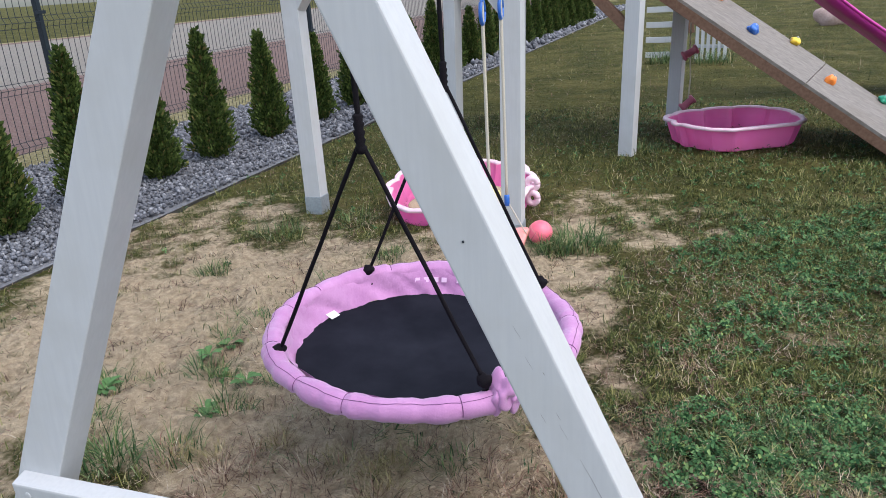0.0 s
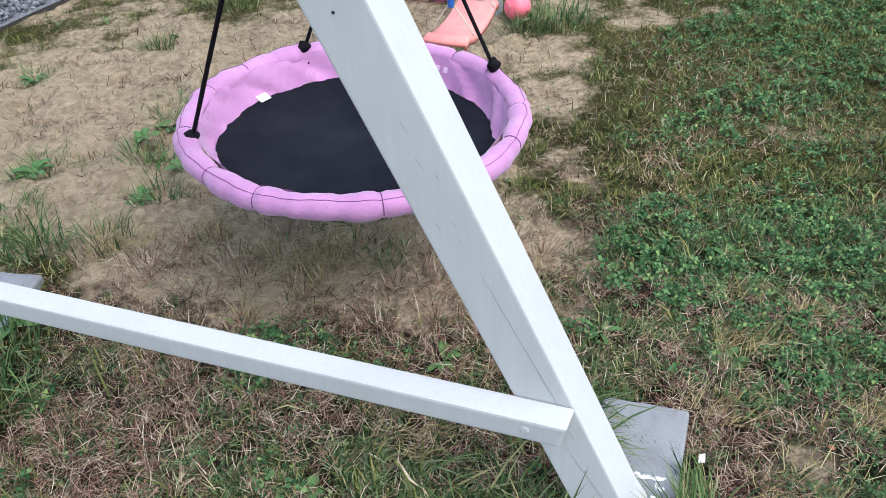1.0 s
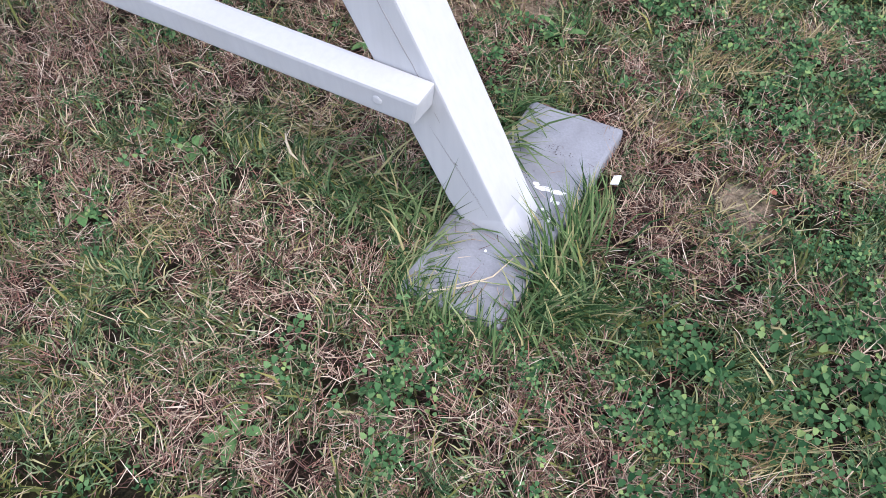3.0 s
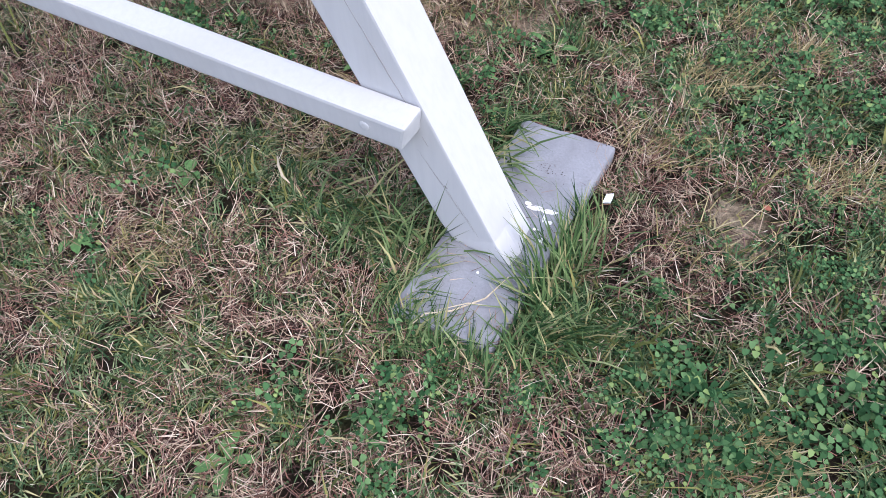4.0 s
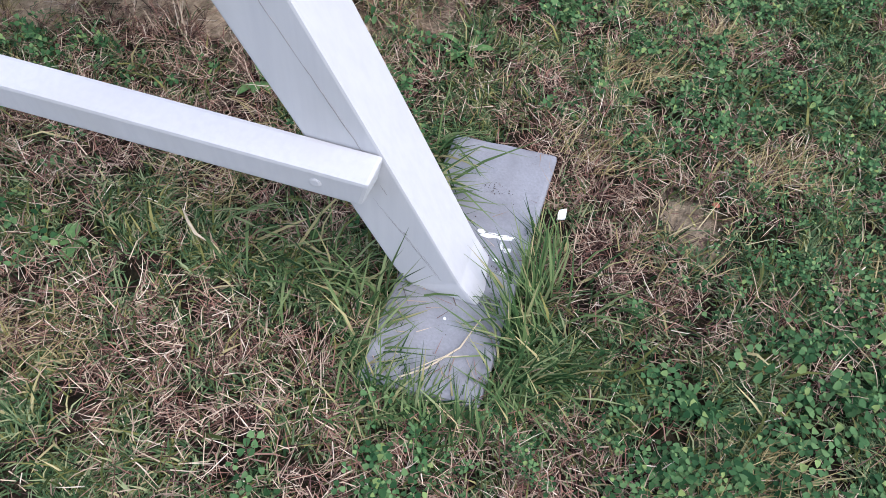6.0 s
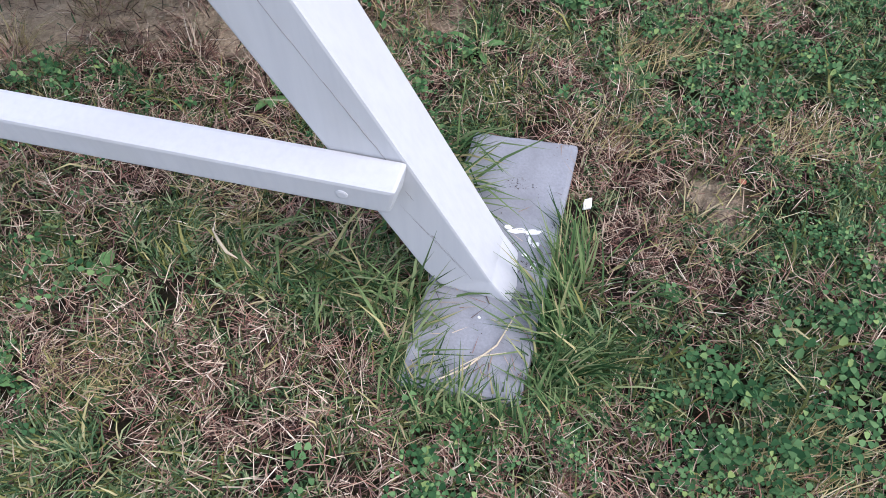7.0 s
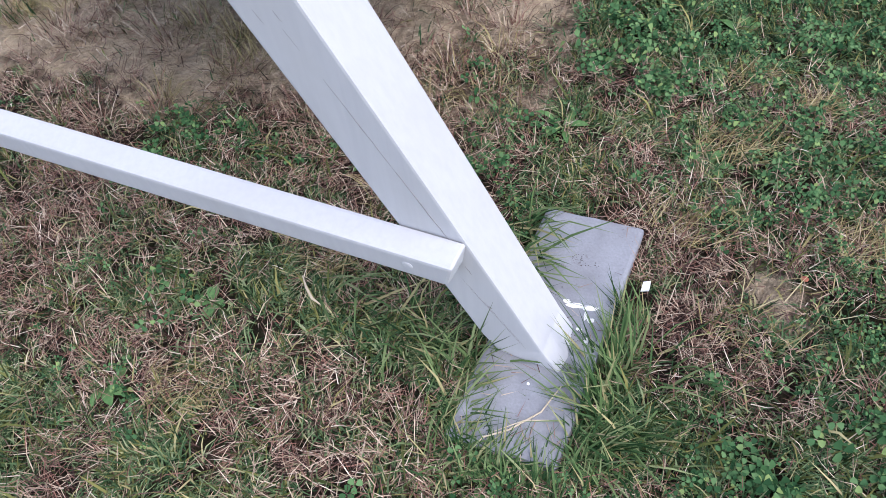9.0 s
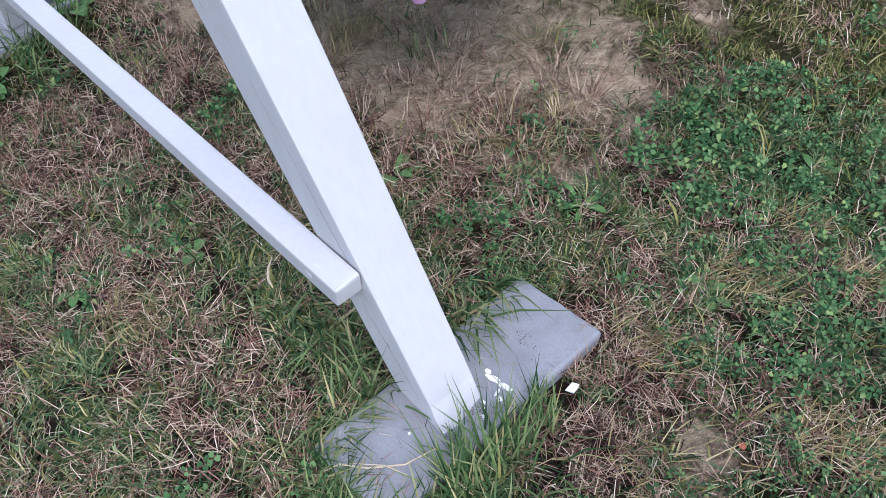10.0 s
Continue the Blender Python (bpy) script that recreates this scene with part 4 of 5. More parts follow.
# ---- gravel bed with plastic edging ----
ys = np.linspace(-8.0, 30, 153)
bed_rings = []
for y in ys:
    l, r = fence_x(y) - 0.08, bed_x(y)
    bed_rings.append([Vector((l + (r - l) * f, y, 0.004 + 0.012 * noise.noise(Vector((f * 6, y * 3, 0))))) for f in (0, 0.25, 0.5, 0.75, 1)])
bed = part("gravel_bed", loft(bed_rings, closed=False), speckled("grey_grit", (0.10, 0.10, 0.105), (0.24, 0.24, 0.26), 45, 0.9, 0.9, 0.02), smooth=True)
tagged(bed, "grey grit base of the planting bed", "gravel", kind="structure")
edge_pts = [Vector((bed_x(y) + 0.012 * noise.noise(Vector((y * 1.3, 0, 5))), y, -0.002)) for y in ys]
edging = part("edging", loft([[p + Vector((-0.004, 0, -0.06)), p + Vector((-0.004, 0, 0.004)), p + Vector((0.004, 0, 0.004)), p + Vector((0.004, 0, -0.06))] for p in edge_pts], cap_start=True, cap_end=True), EDGING)
tagged(edging, "dark plastic edging strip along the gravel bed", "edging", kind="structure")


def scatter_stones(name, y0, y1, count, size, seed):
    r = np.random.default_rng(seed)
    bm = bmesh.new()
    bmesh.ops.create_icosphere(bm, subdivisions=1, radius=1.0)
    bm.verts.ensure_lookup_table()
    base = np.array([v.co[:] for v in bm.verts])
    tri = np.array([[v.index for v in f.verts] for f in bm.faces])
    bm.free()
    y = r.uniform(y0, y1, count)
    f = r.uniform(0.0, 0.985, count)
    x = (fence_x(y) - 0.08) * (1 - f) + bed_x(y) * f
    s = size * r.uniform(0.55, 1.25, (count, 1, 1)) * r.uniform(0.6, 1.2, (count, 1, 3))
    ang = r.uniform(0, 2 * np.pi, (count, 3))
    ca, sa = np.cos(ang), np.sin(ang)
    jag = base[None] * (1 + r.uniform(-0.34, 0.3, (count, len(base), 1)))
    p = jag * s
    for ax in range(3):
        i, j = (ax + 1) % 3, (ax + 2) % 3
        c, d = ca[:, ax:ax + 1], sa[:, ax:ax + 1]
        pi, pj = p[:, :, i].copy(), p[:, :, j].copy()
        p[:, :, i], p[:, :, j] = pi * c - pj * d, pi * d + pj * c
    p += np.stack([x, y, 0.01 + r.uniform(0, 1.4 * size, count)], -1)[:, None]
    faces = (tri[None] + (np.arange(count) * len(base))[:, None, None]).reshape(-1, 3)
    ob = raw_mesh(name, p.reshape(-1, 3), [faces], STONE)
    return tagged(ob, "loose grey crushed granite stones in the bed", "gravel", kind="stuff")


scatter_stones("gravel", 2.2, 7.0, 15000, 0.0165, 21)
scatter_stones("gravel", 7.0, 13.0, 9500, 0.022, 22)
scatter_stones("gravel", -8.0, 2.2, 5500, 0.032, 24)
scatter_stones("gravel", 13.0, 30.0, 4500, 0.05, 23)


# ---- thuja trees ----
def thuja(seed, tall, wide):
    r = np.random.default_rng(seed)
    th = thing("thuja", (0, 0, 0), "young green conical thuja tree planted in grey gravel", "tree", "row of thujas")
    part("trunk", tube([(0, 0, -0.05), (0.01, 0, 0.2 * tall), (0, 0.01, 0.6 * tall), (0, 0, 0.95 * tall)], [0.022, 0.018, 0.011, 0.003], 7), BARK, th, smooth=True)
    for k in range(10):
        z = tall * (0.06 + 0.075 * k)
        a = k * 2.4
        reach = wide * (1 - z / tall) * 0.75
        part("limb", tube([(0, 0, z), (reach * 0.6 * math.cos(a), reach * 0.6 * math.sin(a), z + 0.06), (reach * math.cos(a), reach * math.sin(a), z + 0.2 * tall)], [0.007, 0.005, 0.002], 5), BARK, th)
    n = 9500
    z = tall * (0.03 + 0.97 * r.beta(1.05, 1.5, n))
    prof = wide * np.clip((1 - z / tall), 0, 1) ** 0.75 * np.clip(z / tall * 9, 0.45, 1) + 0.012
    a = r.uniform(0, 2 * np.pi, n)
    lobe = 1 + 0.24 * np.sin(5 * a + z * 11 + seed) + 0.24 * np.sin(9 * a - z * 27 + 2 * seed) + 0.13 * np.sin(3 * a + z * 33 + seed)
    rad = prof * lobe * r.beta(4, 1.25, n)
    p = np.stack([rad * np.cos(a), rad * np.sin(a), z], -1)
    # each spray: a narrow flat fan that rises outwards
    out = np.stack([np.cos(a), np.sin(a), np.zeros(n)], -1)
    lift = r.uniform(0.5, 1.9, n)[:, None]
    d = out + np.stack([r.normal(0, .35, n), r.normal(0, .35, n), np.zeros(n)], -1)
    d = d + np.array([0, 0, 1]) * lift
    d /= np.linalg.norm(d, axis=1, keepdims=True)
    s = np.cross(d, r.normal(0, 1, (n, 3)))
    s /= np.linalg.norm(s, axis=1, keepdims=True)
    ln = r.uniform(0.018, 0.06, n)[:, None]
    wd = ln * r.uniform(0.16, 0.32, n)[:, None]
    v = np.stack([p - s * wd * 0.3, p + d * ln * 0.55 - s * wd, p + d * ln, p + d * ln * 0.5 + s * wd], 1)
    crown = raw_mesh("crown", v.reshape(-1, 3), [np.arange(n * 4).reshape(n, 4)], THUJA_LEAF)
    crown.parent = th
    return th


first = [thuja(s, t, w) for s, t, w in ((1, 1.08, 0.165), (2, 1.17, 0.18), (3, 0.98, 0.17))]
spots = [4.42, 5.12, 5.85, 6.55, 7.45, 8.35, 9.25] + [10.1 + 0.82 * k for k in range(17)]
for k, y in enumerate(spots):
    x = -4.53 + 0.287 * y
    m = Matrix.LocRotScale((x, y, 0.0), Euler((0.02 * math.sin(k * 2.1), 0.02 * math.cos(k * 1.7), 0.9 * k)), None)
    if k < 3:
        first[k].matrix_basis = m
    else:
        copy_thing(first[(k * 2 + 1) % 3], m)


# ---- grass, straw and clover ----
def blade_mesh(name, x, y, z, length, width, heading, lean, curl, mat, label):
    n = len(x)
    hd = np.stack([np.cos(heading), np.sin(heading), np.zeros(n)], -1)
    sd = np.stack([-np.sin(heading), np.cos(heading), np.zeros(n)], -1) * (width / 2)[:, None]
    upv = np.array([0, 0, 1.0])
    base = np.stack([x, y, z], -1)

    def go(p, ang, dist):
        return p + (hd * np.sin(ang)[:, None] + upv * np.cos(ang)[:, None]) * dist[:, None]

    mid = go(base, lean, length * 0.5)
    tip = go(mid, lean + curl, length * 0.5)
    lowest = np.maximum(z - 0.004, 0.0 * z - 0.012)
    mid[:, 2] = np.maximum(mid[:, 2], lowest + 0.003)
    tip[:, 2] = np.maximum(tip[:, 2], lowest + 0.002)
    v = np.stack([base - sd, base + sd, mid + sd * 0.8, mid - sd * 0.8, tip], 1).reshape(-1, 3)
    i = np.arange(n)[:, None] * 5
    ob = raw_mesh(name, v, [i + np.array([[0, 1, 2, 3]]), i + np.array([[3, 2, 4]])], mat)
    return tagged(ob, label, "grass", kind="stuff")


SLAB = (Vector((0.6265, 1.177, 0)), Vector((0.240, 0.971, 0)).normalized(), 0.262, 0.1)
SLAB2 = (Vector((-1.157, 1.597, 0)), Vector((-0.076, 0.997, 0)).normalized(), 0.23, 0.1)


def on_slab(x, y, grow=0.0):
    hit = np.zeros(len(x), bool)
    for c, d, hl, hw in (SLAB, SLAB2):
        dx, dy = x - c.x, y - c.y
        hit |= (np.abs(dx * d.x + dy * d.y) < hl + grow) & (np.abs(-dx * d.y + dy * d.x) < hw + grow)
    return hit


def blobs(x, y, spots):
    """Sum of soft round spots: centre, radius, strength."""
    total = np.zeros_like(x)
    for cx, cy, r, s in spots:
        total += s * np.exp(-((x - cx) ** 2 + (y - cy) ** 2) / r ** 2)
    return total


DRY = ((0.26, 0.74, 0.12, 0.25), (0.08, 0.68, 0.15, 0.15), (0.42, 0.80, 0.1, 0.1), (-0.45, 1.27, 0.2, 0.35), (0.04, 1.62, 0.16, 0.4), (0.1, 1.78, 0.3, 0.25), (-0.62, 1.51, 0.28, 0.35), (0.40, 1.21, 0.09, 0.35),
       (0.84, 1.56, 0.12, 0.4), (1.02, 1.29, 0.15, 0.55), (0.79, 0.79, 0.09, 0.45), (0.92, 1.42, 0.14, 0.35), (-0.54, 1.11, 0.2, 0.2), (-0.4, 1.85, 0.5, 0.4), (0.95, 1.66, 0.1, 0.35), (1.22, 1.43, 0.12, 0.3),
       (0.3, 1.0, 0.13, 0.25), (1.2, 1.0, 0.12, 0.25), (0.88, 1.22, 0.1, 0.3), (0.75, 1.65, 0.12, 0.3), (1.3, 3.3, 0.5, 0.3), (0.95, 3.6, 0.5, 0.4), (0.9, 2.8, 0.4, 0.3))
GREEN_SPOTS = ((0.32, 1.16, 0.1, 0.3), (-0.16, 0.9, 0.14, 0.3), (0.5, 0.86, 0.12, 0.3), (0.76, 1.05, 0.12, 0.4), (-0.3, 1.6, 0.12, 0.25), (0.1, 1.4, 0.12, 0.25), (0.35, 1.72, 0.12, 0.25), (0.0, 0.6, 0.2, 0.2), (0.35, 0.65, 0.2, 0.2), (0.2, 0.95, 0.15, 0.15), (1.9, 3.6, 0.6, 0.4), (2.7, 4.6, 1.1, 0.5), (1.8, 5.2, 0.8, 0.4), (3.2, 6.0, 1.2, 0.3), (1.2, 2.4, 0.4, 0.3))
LUSH = ((0.68, 0.88, 0.09, 0.7), (0.56, 0.85, 0.08, 0.6), (0.94, 0.92, 0.09, 0.7), (0.95, 0.80, 0.09, 0.7), (1.13, 1.60, 0.16, 0.45), (1.0, 1.86, 0.18, 0.5), (1.2, 1.21, 0.14, 0.5), (1.45, 1.85, 0.35, 0.6), (1.15, 1.92, 0.2, 0.5), (1.31, 1.13, 0.2, 0.5),
        (0.74, 1.95, 0.14, 0.8), (0.86, 2.09, 0.18, 0.8), (1.02, 2.03, 0.18, 0.7), (1.22, 2.25, 0.3, 0.6), (1.7, 3.5, 0.38, 0.9), (1.85, 3.85, 0.35, 0.8), (0.52, 0.73, 0.08, 0.4), (1.1, 0.75, 0.14, 0.5), (1.4, 1.45, 0.15, 0.4), (0.9, 1.08, 0.06, 0.4))


def dryness(x, y):
    d = 0.50 + blobs(x, y, DRY) - blobs(x, y, GREEN_SPOTS) + 0.9 * (fuzz(x, y, 3.2, 31) - 0.5) + 1.0 * (fuzz(x, y, 11, 32) - 0.5) - 0.22 * np.clip((x - 0.6) / 0.5, 0, 1) * np.clip((3.2 - y) / 1.2, 0, 1)
    return np.clip(d, 0, 1)


def lushness(x, y):
    """Where clover takes over."""
    return np.clip(blobs(x, y, LUSH) + fuzz(x, y, 4.1, 41) * 0.5 + fuzz(x, y, 13, 42) * 0.5 - 0.38 + 0.24 * np.clip((x - 0.7) / 0.5, 0, 1), 0, 1)


def pick(r, n, box, keep, fade=0.0):
    """Random spots in a box, thinned out by keep and, over the distance fade, towards the box's edges."""
    x, y = r.uniform(box[0], box[1], n), r.uniform(box[2], box[3], n)
    chance = keep(x, y)
    if fade:
        chance = chance * np.clip(np.minimum(np.minimum(x - box[0], box[1] - x), np.minimum(y - box[2], box[3] - y)) / fade, 0, 1)
    k = (r.uniform(0, 1, n) < chance) & ~on_slab(x, y, 0.006) & (x > bed_x(y) + 0.02) & (np.hypot(x - 0.79, y - 1.27) > 0.035)
    return x[k], y[k]


def lawn(box, n, size, seed, upright, name, mat=None, wide=1.0, fade=0.0):
    r = np.random.default_rng(seed)
    x, y = pick(r, n, box, lambda x, y: (0.34 + 0.66 * (1 - dryness(x, y))) * (1 - 0.97 * np.clip(bare(x, y) * 1.7, 0, 1)) * np.clip(-0.15 + 1.7 * fuzz(x, y, 23, 55), 0.05, 1), fade)
    m = len(x)
    grow = 0.45 + 0.6 * fuzz(x, y, 9, 56) + 0.6 * fuzz(x, y, 38, 54)
    blade_mesh(name, x, y, height(x, y), size * grow * r.uniform(0.4, 1.5, m), wide * r.uniform(0.0022, 0.0046, m) * (size / 0.045) ** 0.8, 14 * fuzz(x, y, 12, 59) + r.normal(0, 1.0, m),
               np.abs(r.normal(upright, 0.35, m)), r.uniform(0.1, 1.1, m), mat or GRASS, "short mown green grass of the lawn")


def thatch(box, n, size, seed, name, wide=1.0, lift=0.026, fade=0.0, mat=None):
    r = np.random.default_rng(seed)
    x, y = pick(r, n, box, lambda x, y: (0.10 + 0.90 * dryness(x, y)) * (1 - 0.9 * np.clip(bare(x, y) * 1.5 - 0.12, 0, 1)) * np.clip(-0.3 + 1.7 * fuzz(x, y, 41, 57), 0.03, 1), fade)
    m = len(x)
    blade_mesh(name, x, y, height(x, y) + lift * r.uniform(0.0, 1, m) ** 1.3, size * r.uniform(0.4, 1.5, m), wide * r.uniform(0.0009, 0.0024, m) * (size / 0.05) ** 0.8, 10 * fuzz(x, y, 16, 58) + r.normal(0, 1.3, m),
               np.clip(r.normal(1.3, 0.35, m), 0.2, 1.75), r.uniform(-1.1, 1.3, m), mat or STRAW, "dry straw-coloured grass matted between the green")


def clover(box, n, size, seed, name, fade=0.0):
    """Three rounded leaflets to a leaf, each folded a little along its middle."""
    r = np.random.default_rng(seed)
    x, y = pick(r, n, box, lambda x, y: np.clip(lushness(x, y) * 1.6 - 0.22, 0, 1) * np.clip(1.9 * fuzz(x, y, 34, 44) - 0.35, 0, 1) * (1 - np.clip(bare(x, y) * 1.5, 0, 1)), fade)
    m = len(x)
    top = height(x, y) + r.uniform(0.006, 0.05, m) * (0.5 + fuzz(x, y, 27, 44))
    s = size * (0.6 + 0.8 * fuzz(x, y, 6, 45)) * r.uniform(0.55, 1.35, m)
    tiltx, tilty = r.normal(0, 0.45, m), r.normal(0, 0.45, m)
    fold = r.uniform(0.05, 0.4, m)
    a0 = r.uniform(0, 6.283, m)
    vs = []
    for k in range(3):
        a = a0 + k * 2.094
        leaf = []
        for rad, da in ((0.08, 0.0), (0.55, -0.62), (0.98, -0.42), (1.0, 0.0), (0.98, 0.42), (0.55, 0.62)):
            px, py = rad * s * np.cos(a + da), rad * s * np.sin(a + da)
            leaf.append(np.stack([x + px, y + py, top + px * tiltx + py * tilty + (fold * s * abs(da) if da else 0)], -1))
        vs.append(np.stack(leaf, 1))
    v = np.stack(vs, 1).reshape(-1, 3)
    q = np.arange(m * 3)[:, None] * 6
    ob = raw_mesh(name, v, [q + np.array([[0, 1, 2, 3]]), q + np.array([[0, 3, 4, 5]])], CLOVER)
    tagged(ob, "low green clover leaves spreading in the lawn", "clover", kind="stuff")


CLOSE, NEAR, MID, FAR = (-0.9, 1.75, 0.45, 2.35), (-1.7, 2.3, 0.1, 2.9), (-3.2, 4.6, 2.7, 8.5), (-3.5, 13, 8.0, 26)
lawn(CLOSE, 235000, 0.034, 60, 1.0, "grass", LONG_GRASS, 1.12, 0.12)
# low dark straw layer carries painted gap shade under the blades
thatch(CLOSE, 100000, 0.045, 57, "dry_grass", 1.15, 0.012, 0.12, SHADED_OLD_STRAW)
thatch(CLOSE, 138000, 0.045, 59, "dry_grass", 0.85, 0.032, 0.12)
clover(CLOSE, 42000, 0.0092, 58, "clover")
lawn(NEAR, 160000, 0.034, 61, 0.8, "grass", wide=1.1, fade=0.25)
thatch(NEAR, 140000, 0.045, 62, "dry_grass", fade=0.25)
clover(NEAR, 30000, 0.0095, 63, "clover", 0.25)
lawn((-2.4, 3.4, 2.1, 4.9), 420000, 0.036, 71, 0.9, "grass", wide=0.9, fade=0.2)
thatch((-2.4, 3.4, 2.1, 4.9), 70000, 0.042, 72, "dry_grass", fade=0.2)
# dark straw here puts the middle lawn's shade into colour
thatch((-2.4, 3.4, 2.1, 4.9), 32000, 0.045, 74, "dry_grass", 1.3, 0.03, 0.2, SHADED_OLD_STRAW)
clover((0.3, 3.4, 2.2, 4.6), 42000, 0.0095, 73, "clover", 0.2)
lawn(MID, 215000, 0.046, 64, 0.8, "grass", wide=1.1)
thatch(MID, 60000, 0.055, 65, "dry_grass")
clover(MID, 50000, 0.012, 66, "clover")
lawn(FAR, 90000, 0.07, 67, 1.1, "grass")
lawn((-4.5, 7.5, -5.0, 3.0), 60000, 0.075, 69, 0.8, "grass")
lawn((4.4, 9.0, 2.5, 9.0), 25000, 0.08, 70, 0.8, "grass")
thatch(FAR, 30000, 0.12, 68, "dry_grass")


def litter(box, n, seed):
    """Short dry bits trodden into the sand, in drifts."""
    r = np.random.default_rng(seed)
    x, y = pick(r, n, box, lambda x, y: np.clip(bare(x, y) * 2 - 0.3, 0, 1) * np.clip(3.0 * fuzz(x, y, 8, 91) - 1.2, 0.03, 1) * np.clip(2.2 * fuzz(x, y, 31, 92) - 0.5, 0, 1), 0.2)
    m = len(x)
    blade_mesh("dry_grass", x, y, height(x, y) + 0.002, 0.045 * r.uniform(0.4, 1.5, m), r.uniform(0.0016, 0.004, m), r.uniform(0, 6.283, m), np.clip(r.normal(1.45, 0.2, m), 0.6, 1.6), r.uniform(-0.4, 0.4, m), SHADED_OLD_STRAW if seed % 2 else STRAW, "dry grass bits trodden into the sand")


litter((-2.6, 0.9, 2.3, 5.0), 10000, 81)
litter((-2.6, 0.9, 1.8, 5.0), 16000, 82)


r = np.random.default_rng(77)     # dry bits fallen on the slab
bx, by = r.uniform(-0.26, 0.1, 60), r.uniform(-0.095, 0.095, 60)
blade_mesh("dry_grass", SLAB[0].x + SLAB[1].x * bx - SLAB[1].y * by, SLAB[0].y + SLAB[1].y * bx + SLAB[1].x * by, np.full(60, 0.0262), r.uniform(0.01, 0.05, 60), r.uniform(0.0007, 0.0017, 60), r.uniform(0, 6.283, 60), np.full(60, 1.54), r.uniform(-0.04, 0.02, 60), STRAW, "few dry straw bits lying on the grey slab")


CRUMB = speckled("dry_soil", (0.06, 0.05, 0.042), (0.11, 0.092, 0.078), 300, 0.95, 0.2, 0.001, gloss=0.1)


def crumbs(spots, seed, label):
    """Small lumps of soil scattered round the spots: centre, spread, count."""
    r = np.random.default_rng(seed)
    base = np.array([(1, 0, 0), (-1, 0, 0), (0, 1, 0), (0, -1, 0), (0, 0, 1), (0, 0, -1)], float)
    tri = np.array([(0, 2, 4), (2, 1, 4), (1, 3, 4), (3, 0, 4), (2, 0, 5), (1, 2, 5), (3, 1, 5), (0, 3, 5)])
    at = np.concatenate([np.stack([r.normal(x, w, n), r.normal(y, w * 0.6, n), np.full(n, 0.0255)], -1) for x, y, w, n in spots])
    n = len(at)
    v = base[None] * r.uniform(0.5, 1.2, (n, 6, 1)) * r.uniform(0.0005, 0.0017, (n, 1, 1)) + at[:, None]
    f = (tri[None] + 6 * np.arange(n)[:, None, None]).reshape(-1, 3)
    tagged(raw_mesh("soil_crumbs", v.reshape(-1, 3), [f], CRUMB), label, "soil", kind="stuff")


crumbs(((0.662, 1.325, 0.012, 34), (0.69, 1.315, 0.008, 12), (0.675, 1.15, 0.016, 90), (0.665, 1.09, 0.012, 70), (0.70, 1.25, 0.05, 16), (0.57, 0.97, 0.04, 26)), 91, "dark soil crumbs scattered on the grey slab")


# ---- tufts of taller grass and single weeds ----
def tuft(at, count, spread, tall, seed, label="tuft of long green grass growing on the lawn", aim=None, lean=None, mat=None, creep=False):
    r = np.random.default_rng(seed)
    a, d = r.uniform(0, 6.283, count), spread * np.sqrt(r.uniform(0, 1, count))
    x, y = at[0] + d * np.cos(a), at[1] + d * np.sin(a)
    ok = ~on_slab(x, y, -0.06 if creep else 0.0)
    x, y, a = x[ok], y[ok], a[ok]
    m = len(x)
    ob = blade_mesh("grass_tuft", x - at[0], y - at[1], height(x, y), tall * r.uniform(0.45, 1.25, m), r.uniform(0.0022, 0.0052, m) * (tall / 0.1) ** 0.5, a + r.normal(0, 0.9, m) if aim is None else aim + r.normal(0, 0.55, m),
                    np.abs(r.normal(lean or (0.55 if aim is None else 0.75), 0.3, m)), r.uniform(0.2, 1.2, m) * (0.4 if lean else 1), mat or TUFT_GRASS, label)
    ob.location = (at[0], at[1], 0)
    return tagged(ob, label, "grass tuft", "grass tufts", "stuff")


beside = "tuft of long green grass leaning over the grey slab"
for k, (x, y, c, s, t) in enumerate(((0.80, 1.10, 60, 0.07, 0.12), (0.755, 1.02, 50, 0.06, 0.12), (0.80, 0.95, 40, 0.07, 0.09), (0.535, 1.36, 80, 0.07, 0.17), (0.535, 1.26, 60, 0.05, 0.15), (0.51, 1.15, 70, 0.05, 0.10),
                                     (0.47, 1.06, 45, 0.06, 0.12), (0.36, 1.13, 40, 0.08, 0.12), (0.60, 0.895, 80, 0.05, 0.10), (0.47, 0.91, 70, 0.06, 0.09), (0.52, 0.92, 90, 0.05, 0.11), (0.655, 0.89, 80, 0.05, 0.10), (0.72, 0.93, 60, 0.05, 0.1))):
    tuft((x, y), c, s, t, 100 + k, beside, 2.9 if k == 1 else -0.3 if k in (3, 4) else 0.2 if k in (5,) else 2.6 if k == 6 else 1.4 if k in (8, 10, 11) else 2.2 if k == 12 else None)
